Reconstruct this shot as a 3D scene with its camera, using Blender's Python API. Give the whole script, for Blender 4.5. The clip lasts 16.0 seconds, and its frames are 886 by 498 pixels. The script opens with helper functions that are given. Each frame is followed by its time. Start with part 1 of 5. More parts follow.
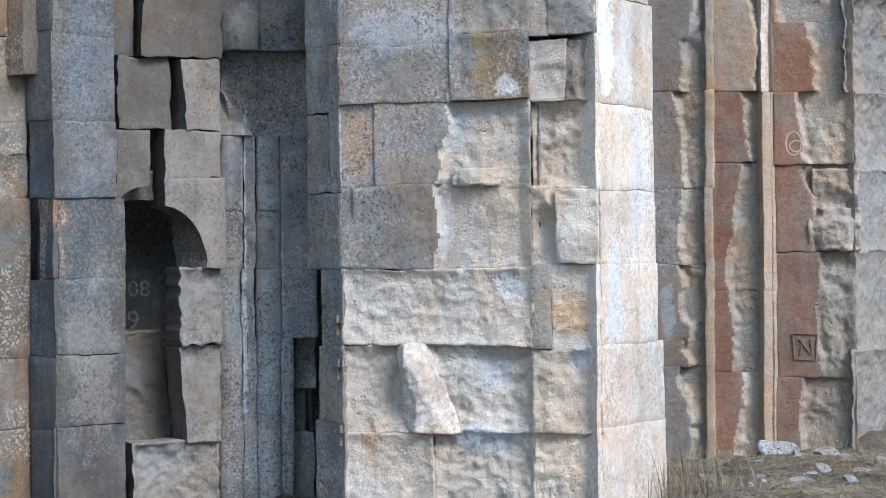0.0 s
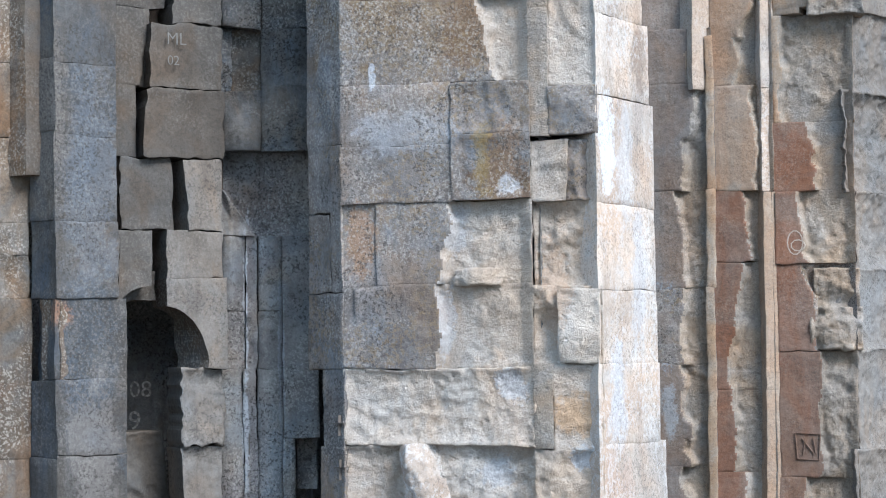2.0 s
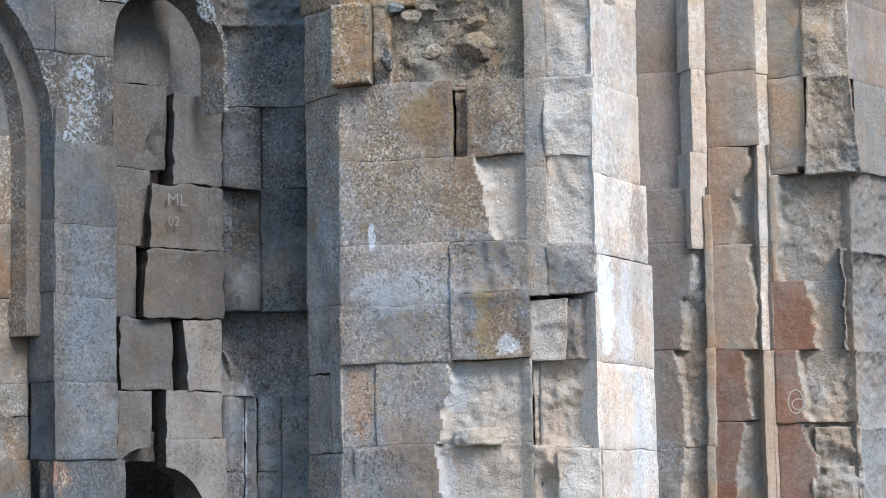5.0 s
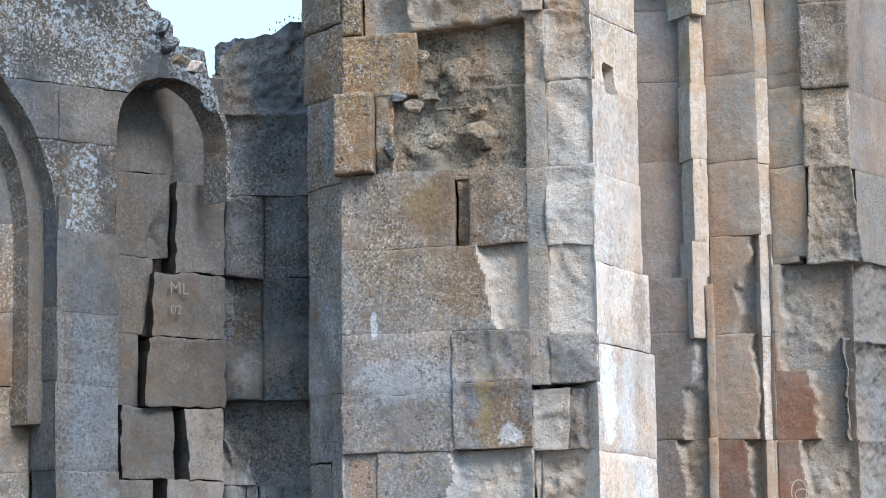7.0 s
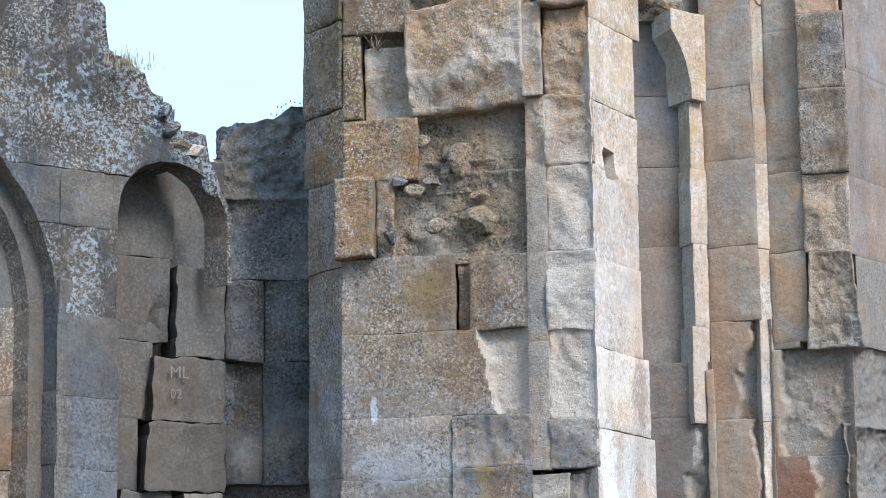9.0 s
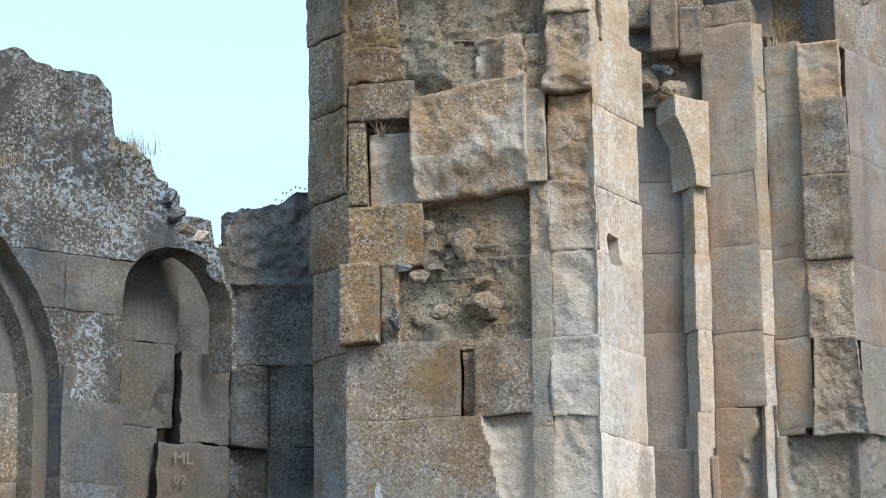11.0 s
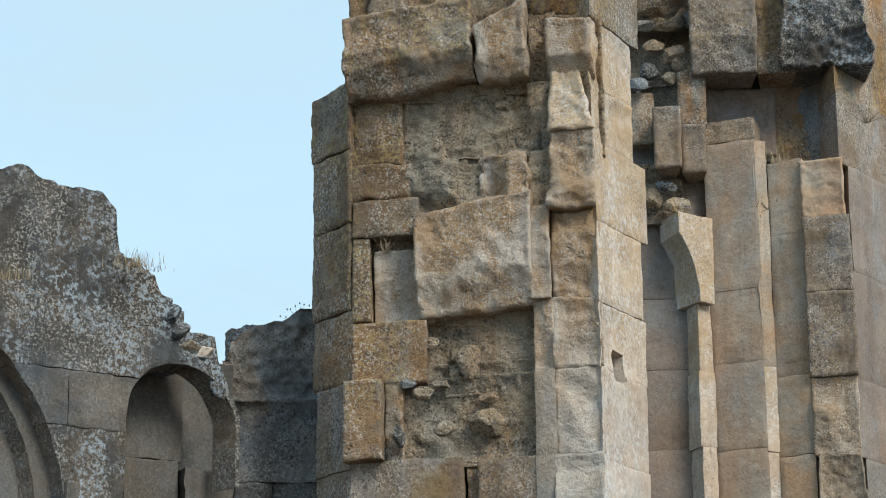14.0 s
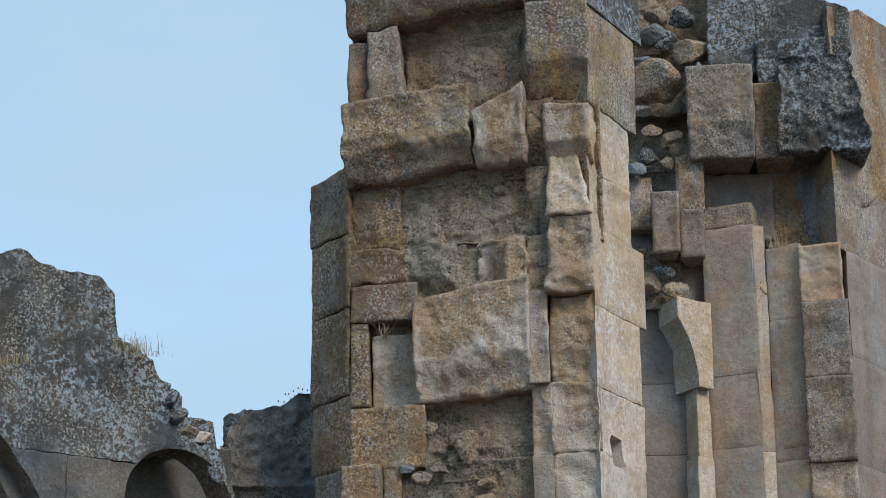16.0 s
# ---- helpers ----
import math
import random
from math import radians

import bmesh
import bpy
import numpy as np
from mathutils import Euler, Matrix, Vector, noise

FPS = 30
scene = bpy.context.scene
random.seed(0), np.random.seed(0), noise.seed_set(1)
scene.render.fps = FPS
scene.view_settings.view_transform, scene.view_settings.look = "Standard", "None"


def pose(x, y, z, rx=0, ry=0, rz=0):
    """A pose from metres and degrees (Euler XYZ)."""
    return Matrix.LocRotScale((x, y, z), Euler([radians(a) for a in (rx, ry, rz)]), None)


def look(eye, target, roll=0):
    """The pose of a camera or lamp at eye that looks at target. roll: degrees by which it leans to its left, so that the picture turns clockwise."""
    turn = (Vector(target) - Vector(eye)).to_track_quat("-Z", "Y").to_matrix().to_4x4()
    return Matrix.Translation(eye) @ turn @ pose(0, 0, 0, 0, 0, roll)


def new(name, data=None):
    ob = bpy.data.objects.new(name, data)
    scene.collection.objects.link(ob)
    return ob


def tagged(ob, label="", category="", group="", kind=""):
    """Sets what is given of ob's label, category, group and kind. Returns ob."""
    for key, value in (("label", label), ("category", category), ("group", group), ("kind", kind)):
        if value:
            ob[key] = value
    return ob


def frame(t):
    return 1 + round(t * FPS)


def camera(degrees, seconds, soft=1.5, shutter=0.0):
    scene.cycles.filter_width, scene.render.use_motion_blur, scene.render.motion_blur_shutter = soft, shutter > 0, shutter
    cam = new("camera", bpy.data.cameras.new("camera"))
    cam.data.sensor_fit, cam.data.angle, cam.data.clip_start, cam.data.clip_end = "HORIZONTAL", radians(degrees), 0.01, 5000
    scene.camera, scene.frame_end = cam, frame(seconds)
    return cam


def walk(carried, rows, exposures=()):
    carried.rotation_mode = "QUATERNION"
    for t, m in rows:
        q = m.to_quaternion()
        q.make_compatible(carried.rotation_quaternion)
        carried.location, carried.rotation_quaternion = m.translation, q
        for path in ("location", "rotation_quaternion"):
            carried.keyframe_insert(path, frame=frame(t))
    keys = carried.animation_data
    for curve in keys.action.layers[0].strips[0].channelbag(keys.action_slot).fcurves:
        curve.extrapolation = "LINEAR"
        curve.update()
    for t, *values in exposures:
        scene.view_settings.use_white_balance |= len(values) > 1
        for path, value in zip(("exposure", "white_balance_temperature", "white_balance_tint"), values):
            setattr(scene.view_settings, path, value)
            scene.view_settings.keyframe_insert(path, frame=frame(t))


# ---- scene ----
# ---- camera: it stands on a tripod and tilts slowly upwards ----
cam = camera(2 * math.degrees(math.atan(784 / 4217)), 16.0, soft=1.0)
EYE = 1.45
ROWS = [
    (0.0, 0.000, 0.200, 0.650),
    (0.5, 0.013, 0.674, 0.661),
    (1.0, 0.016, 1.281, 0.685),
    (1.5, 0.038, 1.931, 0.695),
    (2.0, 0.047, 2.600, 0.742),
    (2.5, 0.056, 3.124, 0.753),
    (3.0, 0.051, 3.688, 0.754),
    (3.5, 0.054, 4.239, 0.805),
    (4.0, 0.074, 4.890, 0.844),
    (4.5, 0.049, 5.706, 0.875),
    (5.0, 0.057, 6.440, 0.893),
    (7.5, 0.101, 9.037, 0.764),
    (8.0, 0.091, 9.496, 0.735),
    (8.5, 0.082, 9.971, 0.711),
    (9.0, 0.093, 10.610, 0.684),
    (11.5, 0.220, 13.109, 0.598),
    (12.0, 0.242, 13.587, 0.580),
    (12.5, 0.287, 14.154, 0.594),
    (13.0, 0.297, 14.590, 0.561),
    (13.5, 0.306, 15.016, 0.573),
    (14.0, 0.282, 15.474, 0.543),
    (14.5, 0.245, 15.906, 0.558),
    (15.0, 0.214, 16.353, 0.510),
    (15.5, 0.221, 16.936, 0.517),
    (16.0, 0.243, 17.511, 0.537),
]
walk(cam, [(t, pose(0, 0, EYE, 90 + pitch, roll, yaw)) for t, yaw, pitch, roll in ROWS],
     exposures=[(0.0, 1.78, 6080, 10), (9.0, 1.74, 6150, 10), (12.5, 1.38, 6850, 5), (14.0, 1.22, 6950, 5), (16.0, 0.93, 6450, 7)])

# ---- sky and sun ----
SUN_HEIGHT, SUN_TURN = 46, 50      # degrees above the horizon; to the right of straight behind the camera
world = bpy.data.worlds.new("sky")
scene.world = world
world.use_nodes = True
wn, wl = world.node_tree.nodes, world.node_tree.links
wn.clear()
sky = wn.new("ShaderNodeTexSky")
sky.sky_type, sky.sun_disc = "NISHITA", False
sky.sun_elevation, sky.sun_rotation = radians(SUN_HEIGHT), radians(180 - SUN_TURN)
sky.air_density, sky.dust_density, sky.ozone_density = 1.0, 1.5, 1.0
coord = wn.new("ShaderNodeTexCoord")
spread = wn.new("ShaderNodeMapping")
spread.inputs["Scale"].default_value = (1, 1, 2.6)
wl.new(coord.outputs["Generated"], spread.inputs["Vector"])
cloud = wn.new("ShaderNodeTexNoise")
cloud.inputs["Scale"].default_value, cloud.inputs["Detail"].default_value, cloud.inputs["Roughness"].default_value = 4.5, 5, 0.55
wl.new(spread.outputs[0], cloud.inputs["Vector"])
ramp = wn.new("ShaderNodeMapRange")
ramp.inputs["From Min"].default_value, ramp.inputs["From Max"].default_value = 0.35, 0.68
ramp.inputs["To Min"].default_value, ramp.inputs["To Max"].default_value = 0.5, 1.0
wl.new(cloud.outputs["Fac"], ramp.inputs["Value"])
veil = wn.new("ShaderNodeMix")
veil.data_type = "RGBA"
veil.inputs["B"].default_value = (1.74, 2.46, 3.15, 1)
wl.new(ramp.outputs[0], veil.inputs["Factor"])
wl.new(sky.outputs[0], veil.inputs["A"])
back = wn.new("ShaderNodeBackground")
back.inputs["Strength"].default_value = 0.14
wl.new(veil.outputs["Result"], back.inputs["Color"])
wl.new(back.outputs[0], wn.new("ShaderNodeOutputWorld").inputs["Surface"])

sun = new("sun", bpy.data.lights.new("sun", "SUN"))
sun.data.energy, sun.data.angle, sun.data.color = 1.5, radians(24), (1.0, 0.955, 0.90)
far = Vector((math.sin(radians(SUN_TURN)) * math.cos(radians(SUN_HEIGHT)),
              -math.cos(radians(SUN_TURN)) * math.cos(radians(SUN_HEIGHT)), math.sin(radians(SUN_HEIGHT)))) * 60
sun.matrix_world = look(far, (0, 14, 0))


# ---- materials ----
class Nodes:
    """Short hand for one node material."""

    def __init__(self, name):
        self.m = bpy.data.materials.new(name)
        self.m.use_nodes = True
        self.n, self.l = self.m.node_tree.nodes, self.m.node_tree.links
        self.bsdf = self.n["Principled BSDF"]
        self.place = self.n.new("ShaderNodeNewGeometry").outputs["Position"]
        self.random = self.n.new("ShaderNodeObjectInfo").outputs["Random"]

    def mapped(self, scale, shift=0.0):
        k = self.n.new("ShaderNodeMapping")
        k.inputs["Scale"].default_value, k.inputs["Location"].default_value = scale, (shift, shift * 1.7, shift * 0.6)
        self.l.new(self.place, k.inputs["Vector"])
        return k.outputs[0]

    def noise(self, scale, detail=4, rough=0.55, stretch=(1, 1, 1), shift=0.0, warp=0.0):
        k = self.n.new("ShaderNodeTexNoise")
        k.inputs["Scale"].default_value, k.inputs["Detail"].default_value = scale, detail
        k.inputs["Roughness"].default_value, k.inputs["Distortion"].default_value = rough, warp
        self.l.new(self.mapped(stretch, shift), k.inputs["Vector"])
        return k.outputs["Fac"]

    def cells(self, scale, shift=0.0):
        k = self.n.new("ShaderNodeTexVoronoi")
        k.inputs["Scale"].default_value = scale
        self.l.new(self.mapped((1, 1, 1), shift), k.inputs["Vector"])
        return k.outputs["Distance"]

    def step(self, value, low, high, out=1.0):
        k = self.n.new("ShaderNodeMapRange")
        k.interpolation_type = "SMOOTHSTEP"
        for key, v in (("From Min", low), ("From Max", high), ("To Min", 0.0), ("To Max", out)):
            k.inputs[key].default_value = v
        self.l.new(value, k.inputs["Value"])
        return k.outputs[0]

    def maths(self, op, a, b):
        k = self.n.new("ShaderNodeMath")
        k.operation = op
        for i, v in enumerate((a, b)):
            if isinstance(v, (int, float)):
                k.inputs[i].default_value = v
            else:
                self.l.new(v, k.inputs[i])
        return k.outputs[0]

    def mix(self, fac, a, b, blend="MIX"):
        k = self.n.new("ShaderNodeMix")
        k.data_type, k.blend_type = "RGBA", blend
        for key, v in (("Factor", fac), ("A", a), ("B", b)):
            if isinstance(v, tuple):
                k.inputs[key].default_value = (*v, 1)
            elif isinstance(v, (int, float)):
                k.inputs[key].default_value = v
            else:
                self.l.new(v, k.inputs[key])
        return k.outputs["Result"]

    def done(self, colour, height, depth, strength=1.0, roughness=0.9):
        self.l.new(colour, self.bsdf.inputs["Base Color"])
        self.bsdf.inputs["Roughness"].default_value = roughness
        self.bsdf.inputs["Specular IOR Level"].default_value = 0.2
        b = self.n.new("ShaderNodeBump")
        b.inputs["Strength"].default_value, b.inputs["Distance"].default_value = strength, depth
        self.l.new(height, b.inputs["Height"])
        self.l.new(b.outputs[0], self.bsdf.inputs["Normal"])
        return self.m


def masonry(name, one, two, stain=None, stained=0.0, dark=0.3, pale=0.2, lichen=None, crust=0.0, pits=0.0, relief=0.010, rise=None, patches=(), grime=1.0):
    """Old cut stone: two tints in clouds, cool and warm films, streaks that run down, dark specks in colonies,
    pale crusts and coloured lichen. patches: stains and some painted light with a place of their own (x, z, half width,
    half height, colour, amount)."""
    k = Nodes(name)
    c = k.mix(k.step(k.noise(1.9, 6, 0.62, warp=0.9), 0.42, 0.58), one, two)
    tone = k.n.new("ShaderNodeMapRange")
    tone.inputs["To Min"].default_value, tone.inputs["To Max"].default_value = 0.88, 1.10
    k.l.new(k.random, tone.inputs["Value"])
    both = k.n.new("ShaderNodeCombineColor")
    for i in range(3):
        k.l.new(tone.outputs[0], both.inputs[i])
    c = k.mix(1.0, c, both.outputs[0], "MULTIPLY")
    c = k.mix(k.step(k.noise(1.5, 5, 0.6, shift=41.0, warp=0.6), 0.47, 0.6, 0.8 * grime), c, (0.86, 0.98, 1.12), "MULTIPLY")
    c = k.mix(k.step(k.noise(1.8, 5, 0.62, stretch=(1.3, 1.3, 0.8), shift=47.0, warp=0.6), 0.5, 0.62, 0.8 * grime), c, (1.16, 0.97, 0.80), "MULTIPLY")
    patch = k.noise(3.2, 4, 0.6, shift=5.0)
    if rise:
        split = k.n.new("ShaderNodeSeparateXYZ")
        k.l.new(k.place, split.inputs[0])
        level = k.maths("ADD", split.outputs[2], k.maths("MULTIPLY", k.noise(1.3, 4, 0.6, shift=13.0), 2.0))
        weathered = k.maths("MULTIPLY", k.step(level, rise[0] + 1, rise[1] + 1), k.step(k.noise(2.2, 6, 0.66, stretch=(1.5, 1.5, 0.7), shift=15.0, warp=0.6), 0.35, 0.54))
        c = k.mix(k.maths("MULTIPLY", weathered, 0.9), c, rise[2])
        flecks = k.maths("MULTIPLY", k.step(level, rise[0] + 0.6, rise[1] + 0.8), k.step(k.noise(72, 4, 0.72, shift=21.0), 0.525, 0.55))
        c = k.mix(k.maths("MULTIPLY", k.maths("MULTIPLY", flecks, 0.75), k.step(patch, 0.38, 0.56)), c, (0.52, 0.49, 0.45))
    if stained:
        streak = k.step(k.noise(1.0, 5, 0.6, stretch=(5.5, 5.5, 0.55), shift=7.0), 0.47, 0.66, stained)
        c = k.mix(streak, c, stain)
        blot = k.step(k.noise(2.6, 5, 0.65, shift=11.0, warp=0.8), 0.5, 0.68, stained * 0.8)
        c = k.mix(blot, c, stain)
    c = k.mix(k.step(k.noise(0.9, 5, 0.6, shift=23.0, warp=0.5), 0.42, 0.6, 0.8 * grime), c, (0.76, 0.755, 0.76), "MULTIPLY")
    c = k.mix(k.step(k.noise(1.0, 6, 0.65, stretch=(7, 7, 0.6), shift=27.0), 0.5, 0.64, 0.6 * grime), c, (0.74, 0.725, 0.71), "MULTIPLY")
    c = k.mix(k.step(k.noise(1.0, 6, 0.65, stretch=(9, 9, 0.8), shift=33.0), 0.55, 0.68, 0.7 * grime), c, (1.28, 1.28, 1.28), "MULTIPLY")
    c = k.mix(k.step(k.noise(5.5, 6, 0.62, shift=17.0, warp=0.4), 0.46, 0.62, 0.6 * grime), c, (0.70, 0.69, 0.68), "MULTIPLY")
    c = k.mix(k.step(k.noise(7.5, 6, 0.66, shift=19.0), 0.52, 0.66, 0.55 * grime), c, (1.3, 1.3, 1.29), "MULTIPLY")
    ragged = k.maths("ADD", k.maths("MULTIPLY", k.noise(4.5, 6, 0.68, shift=51.0), 2.6), k.maths("MULTIPLY", k.noise(27, 5, 0.75, shift=53.0), 1.9))
    for px, pz, half_w, half_h, tint, amount in patches:
        spread = k.mapped((1 / half_w, 0, 1 / half_h))
        spread.node.inputs["Location"].default_value = (-px / half_w, 0, -pz / half_h)
        away = k.n.new("ShaderNodeVectorMath")
        away.operation = "LENGTH"
        k.l.new(spread, away.inputs[0])
        reach = k.maths("ADD", away.outputs["Value"], k.maths("SUBTRACT", ragged, 2.25))
        c = k.mix(k.maths("SUBTRACT", amount, k.step(reach, 0.6, 1.1, amount)), c, tint)
    grain = k.noise(85, 3, 0.7, shift=1.3)
    c = k.mix(k.step(grain, 0.40, 0.66, 0.2 + 0.14 * grime), c, (0.62, 0.61, 0.60), "MULTIPLY")
    c = k.mix(k.step(k.noise(30, 6, 0.75, shift=81.0), 0.50, 0.58, 0.5 * grime), c, (0.66, 0.65, 0.64), "MULTIPLY")
    c = k.mix(k.step(k.noise(34, 6, 0.75, shift=83.0), 0.53, 0.60, 0.55 * grime), c, (1.3, 1.3, 1.3), "MULTIPLY")
    if dark:
        spots = k.maths("MULTIPLY", k.step(k.noise(56, 5, 0.7, shift=2.2), 0.54, 0.56), k.step(patch, 0.42, 0.55))
        c = k.mix(k.maths("MULTIPLY", spots, min(1.0, dark * 1.25)), c, (0.055, 0.052, 0.05))
        crusts = k.maths("MULTIPLY", k.step(k.noise(17, 6, 0.72, shift=61.0), 0.57, 0.6), k.step(k.noise(1.7, 4, 0.6, shift=63.0), 0.48, 0.58))
        c = k.mix(k.maths("MULTIPLY", crusts, dark), c, (0.10, 0.095, 0.09))
    if pale:
        spots = k.maths("MULTIPLY", k.step(k.noise(62, 4, 0.74, shift=8.2), 0.535, 0.56), k.step(k.noise(2.4, 3, 0.6, shift=9.0), 0.42, 0.56))
        c = k.mix(k.maths("MULTIPLY", spots, pale), c, (0.62, 0.6, 0.56))
    if lichen:
        spots = k.maths("MULTIPLY", k.step(k.noise(30, 6, 0.75, shift=4.4), 0.51, 0.55), k.step(k.noise(1.9, 4, 0.65, shift=6.5), 0.45, 0.58))
        c = k.mix(k.maths("MULTIPLY", spots, crust), c, lichen)
    h = k.maths("ADD", k.maths("MULTIPLY", grain, 0.14), k.noise(13, 8, 0.72 if relief > 0.01 else 0.62, shift=1.9))
    if pits:
        holes = k.step(k.cells(17, 3.3), 0.0, 0.22)
        h = k.maths("ADD", h, k.maths("MULTIPLY", holes, pits))
        fine = k.step(k.cells(43, 6.1), 0.02, 0.2)
        h = k.maths("ADD", h, k.maths("MULTIPLY", fine, pits * 0.6))
        # shade inside the fine pits is put into the colour, in patches
        c = k.mix(k.maths("MULTIPLY", k.maths("SUBTRACT", 1.0, fine), k.step(patch, 0.5, 0.62)), c, (0.5, 0.48, 0.46), "MULTIPLY")
    c = k.mix(1.0, c, (0.92, 0.915, 0.905), "MULTIPLY")
    return k.done(c, h, relief)


RUSTY, YELLOW, PALE_BLUE, WASH = (0.185, 0.112, 0.062), (0.33, 0.25, 0.07), (0.50, 0.54, 0.60), (0.66, 0.70, 0.76)
PIER_STAINS = [(-0.48, 2.12, 0.10, 0.20, (0.36, 0.21, 0.12), 0.6), (0.30, 2.50, 0.22, 0.24, RUSTY, 0.7), (0.22, 2.56, 0.07, 0.24, YELLOW, 0.3),
               (0.05, 3.75, 0.36, 0.2, RUSTY, 0.6), (0.16, 3.32, 0.2, 0.32, RUSTY, 0.6), (-0.44, 4.20, 0.12, 0.26, RUSTY, 0.7), (-0.12, 3.78, 0.12, 0.12, YELLOW, 0.15),
               (-0.40, 3.05, 0.018, 0.08, PALE_BLUE, 0.7), (-0.25, 2.75, 0.30, 0.16, PALE_BLUE, 0.3), (-0.45, 5.10, 0.18, 0.35, RUSTY, 0.55), (0.36, 2.42, 0.06, 0.06, WASH, 0.6)]
# pale blue and white patches paint light on ledges; the browns are stains
SPLIT_LIGHT_AND_STAINS = [(0.06, 2.18, 0.09, 0.16, PALE_BLUE, 0.5), (0.0, 1.66, 0.07, 0.20, PALE_BLUE, 0.5), (-0.07, 0.72, 0.06, 0.20, (0.74, 0.72, 0.70), 0.85), (0.22, 0.42, 0.2, 0.08, PALE_BLUE, 0.75),
                (0.36, 1.28, 0.10, 0.09, PALE_BLUE, 0.6), (0.80, 0.88, 0.13, 0.08, PALE_BLUE, 0.8), (0.28, 0.80, 0.10, 0.10, PALE_BLUE, 0.6), (0.72, 1.12, 0.15, 0.12, (0.56, 0.36, 0.20), 0.6),
                (-0.42, 0.36, 0.07, 0.14, (0.46, 0.27, 0.15), 0.6), (0.62, 1.86, 0.10, 0.3, (0.50, 0.34, 0.23), 0.5)]
FLANK_STAINS = [(0.925, 2.62, 0.055, 0.30, WASH, 1.0), (1.04, 2.50, 0.06, 0.36, PALE_BLUE, 0.4), (1.12, 1.95, 0.06, 0.5, PALE_BLUE, 0.5), (0.97, 1.2, 0.06, 0.35, PALE_BLUE, 0.6),
                (1.15, 3.15, 0.06, 0.22, (0.20, 0.15, 0.12), 0.6), (0.96, 0.6, 0.12, 0.35, (0.52, 0.38, 0.31), 0.5)]
EAST_STAINS = [(1.60, 1.66, 0.10, 0.30, (0.33, 0.40, 0.49), 0.9), (1.62, 1.02, 0.06, 0.22, (0.40, 0.45, 0.50), 0.6), (1.55, 0.75, 0.07, 0.3, (0.22, 0.14, 0.10), 0.5)]
SHAFT_STAINS = [(-1.215, 1.75, 0.018, 0.6, WASH, 0.7), (-1.22, 0.9, 0.02, 0.5, PALE_BLUE, 0.7), (-1.0, 1.4, 0.02, 0.8, PALE_BLUE, 0.4)]
WEST_STAINS = [(-2.20, 1.72, 0.11, 0.08, (0.27, 0.16, 0.11), 0.8), (-2.0, 2.45, 0.16, 0.7, (0.17, 0.20, 0.245), 0.4), (-2.25, 2.9, 0.14, 0.6, (0.17, 0.155, 0.14), 0.6), (-2.0, 0.9, 0.14, 0.5, (0.20, 0.19, 0.185), 0.6)]
GREY = masonry("grey_stone", (0.281, 0.244, 0.221), (0.273, 0.262, 0.259), (0.203, 0.181, 0.173), 0.4, 0.6, 0.3, (0.26, 0.185, 0.10), 0.4, pits=0.3, rise=(2.75, 3.3, (0.225, 0.165, 0.112)), patches=PIER_STAINS)
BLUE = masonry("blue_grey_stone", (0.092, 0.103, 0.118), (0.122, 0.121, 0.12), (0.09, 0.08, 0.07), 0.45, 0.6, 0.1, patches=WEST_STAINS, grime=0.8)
BUFF = masonry("split_buff_stone", (0.55, 0.455, 0.37), (0.53, 0.475, 0.42), (0.555, 0.540, 0.526), 0.3, 0.15, 0.1, relief=0.027, pits=0.25, rise=(3.7, 5.0, (0.33, 0.205, 0.105)), patches=SPLIT_LIGHT_AND_STAINS, grime=0.4)
DRAB = masonry("split_drab_stone", (0.40, 0.33, 0.262), (0.385, 0.35, 0.315), (0.43, 0.40, 0.365), 0.3, 0.2, 0.15, relief=0.027, pits=0.25, rise=(3.7, 5.0, (0.30, 0.20, 0.115)), grime=0.65)
PALE = masonry("pale_stone", (0.56, 0.462, 0.385), (0.545, 0.49, 0.44), (0.38, 0.285, 0.22), 0.35, 0.3, 0.15, (0.64, 0.66, 0.69), 0.4, pits=0.25, rise=(4.1, 5.4, (0.44, 0.315, 0.19)), patches=FLANK_STAINS, grime=0.5)
RED = masonry("red_stone", (0.261, 0.140, 0.095), (0.270, 0.184, 0.144), (0.27, 0.205, 0.175), 0.6, 0.2, 0.1, grime=0.6)
DARK = masonry("dark_stone", (0.205, 0.222, 0.238), (0.285, 0.270, 0.255), (0.13, 0.125, 0.12), 0.55, 0.7, 0.3, relief=0.013)
RUST = masonry("rust_stained_stone", (0.281, 0.212, 0.157), (0.297, 0.255, 0.208), (0.30, 0.165, 0.07), 0.8, 0.6, 0.5, (0.44, 0.34, 0.14), 0.4, pits=0.4, relief=0.02, patches=[(-0.50, 4.20, 0.13, 0.26, (0.27, 0.15, 0.065), 0.7), (-0.40, 4.60, 0.2, 0.2, (0.24, 0.13, 0.06), 0.7), (-0.5, 5.5, 0.25, 0.8, (0.13, 0.085, 0.05), 0.7)])
TAUPE = masonry("taupe_stone", (0.245, 0.203, 0.178), (0.26, 0.237, 0.222), (0.25, 0.175, 0.13), 0.4, 0.25, 0.1, patches=EAST_STAINS, grime=0.6)
BROWN = masonry("brown_stone", (0.360, 0.275, 0.211), (0.369, 0.320, 0.270), (0.43, 0.265, 0.165), 0.4, 0.2, 0.1, grime=0.6)
# limestone darkened for niche and arch backs; recess shade is put into its colour
SHADED = masonry("shaded_limestone", (0.128, 0.111, 0.096), (0.126, 0.121, 0.116), (0.114, 0.106, 0.097), 0.45, 0.3, 0.08, grime=0.6)
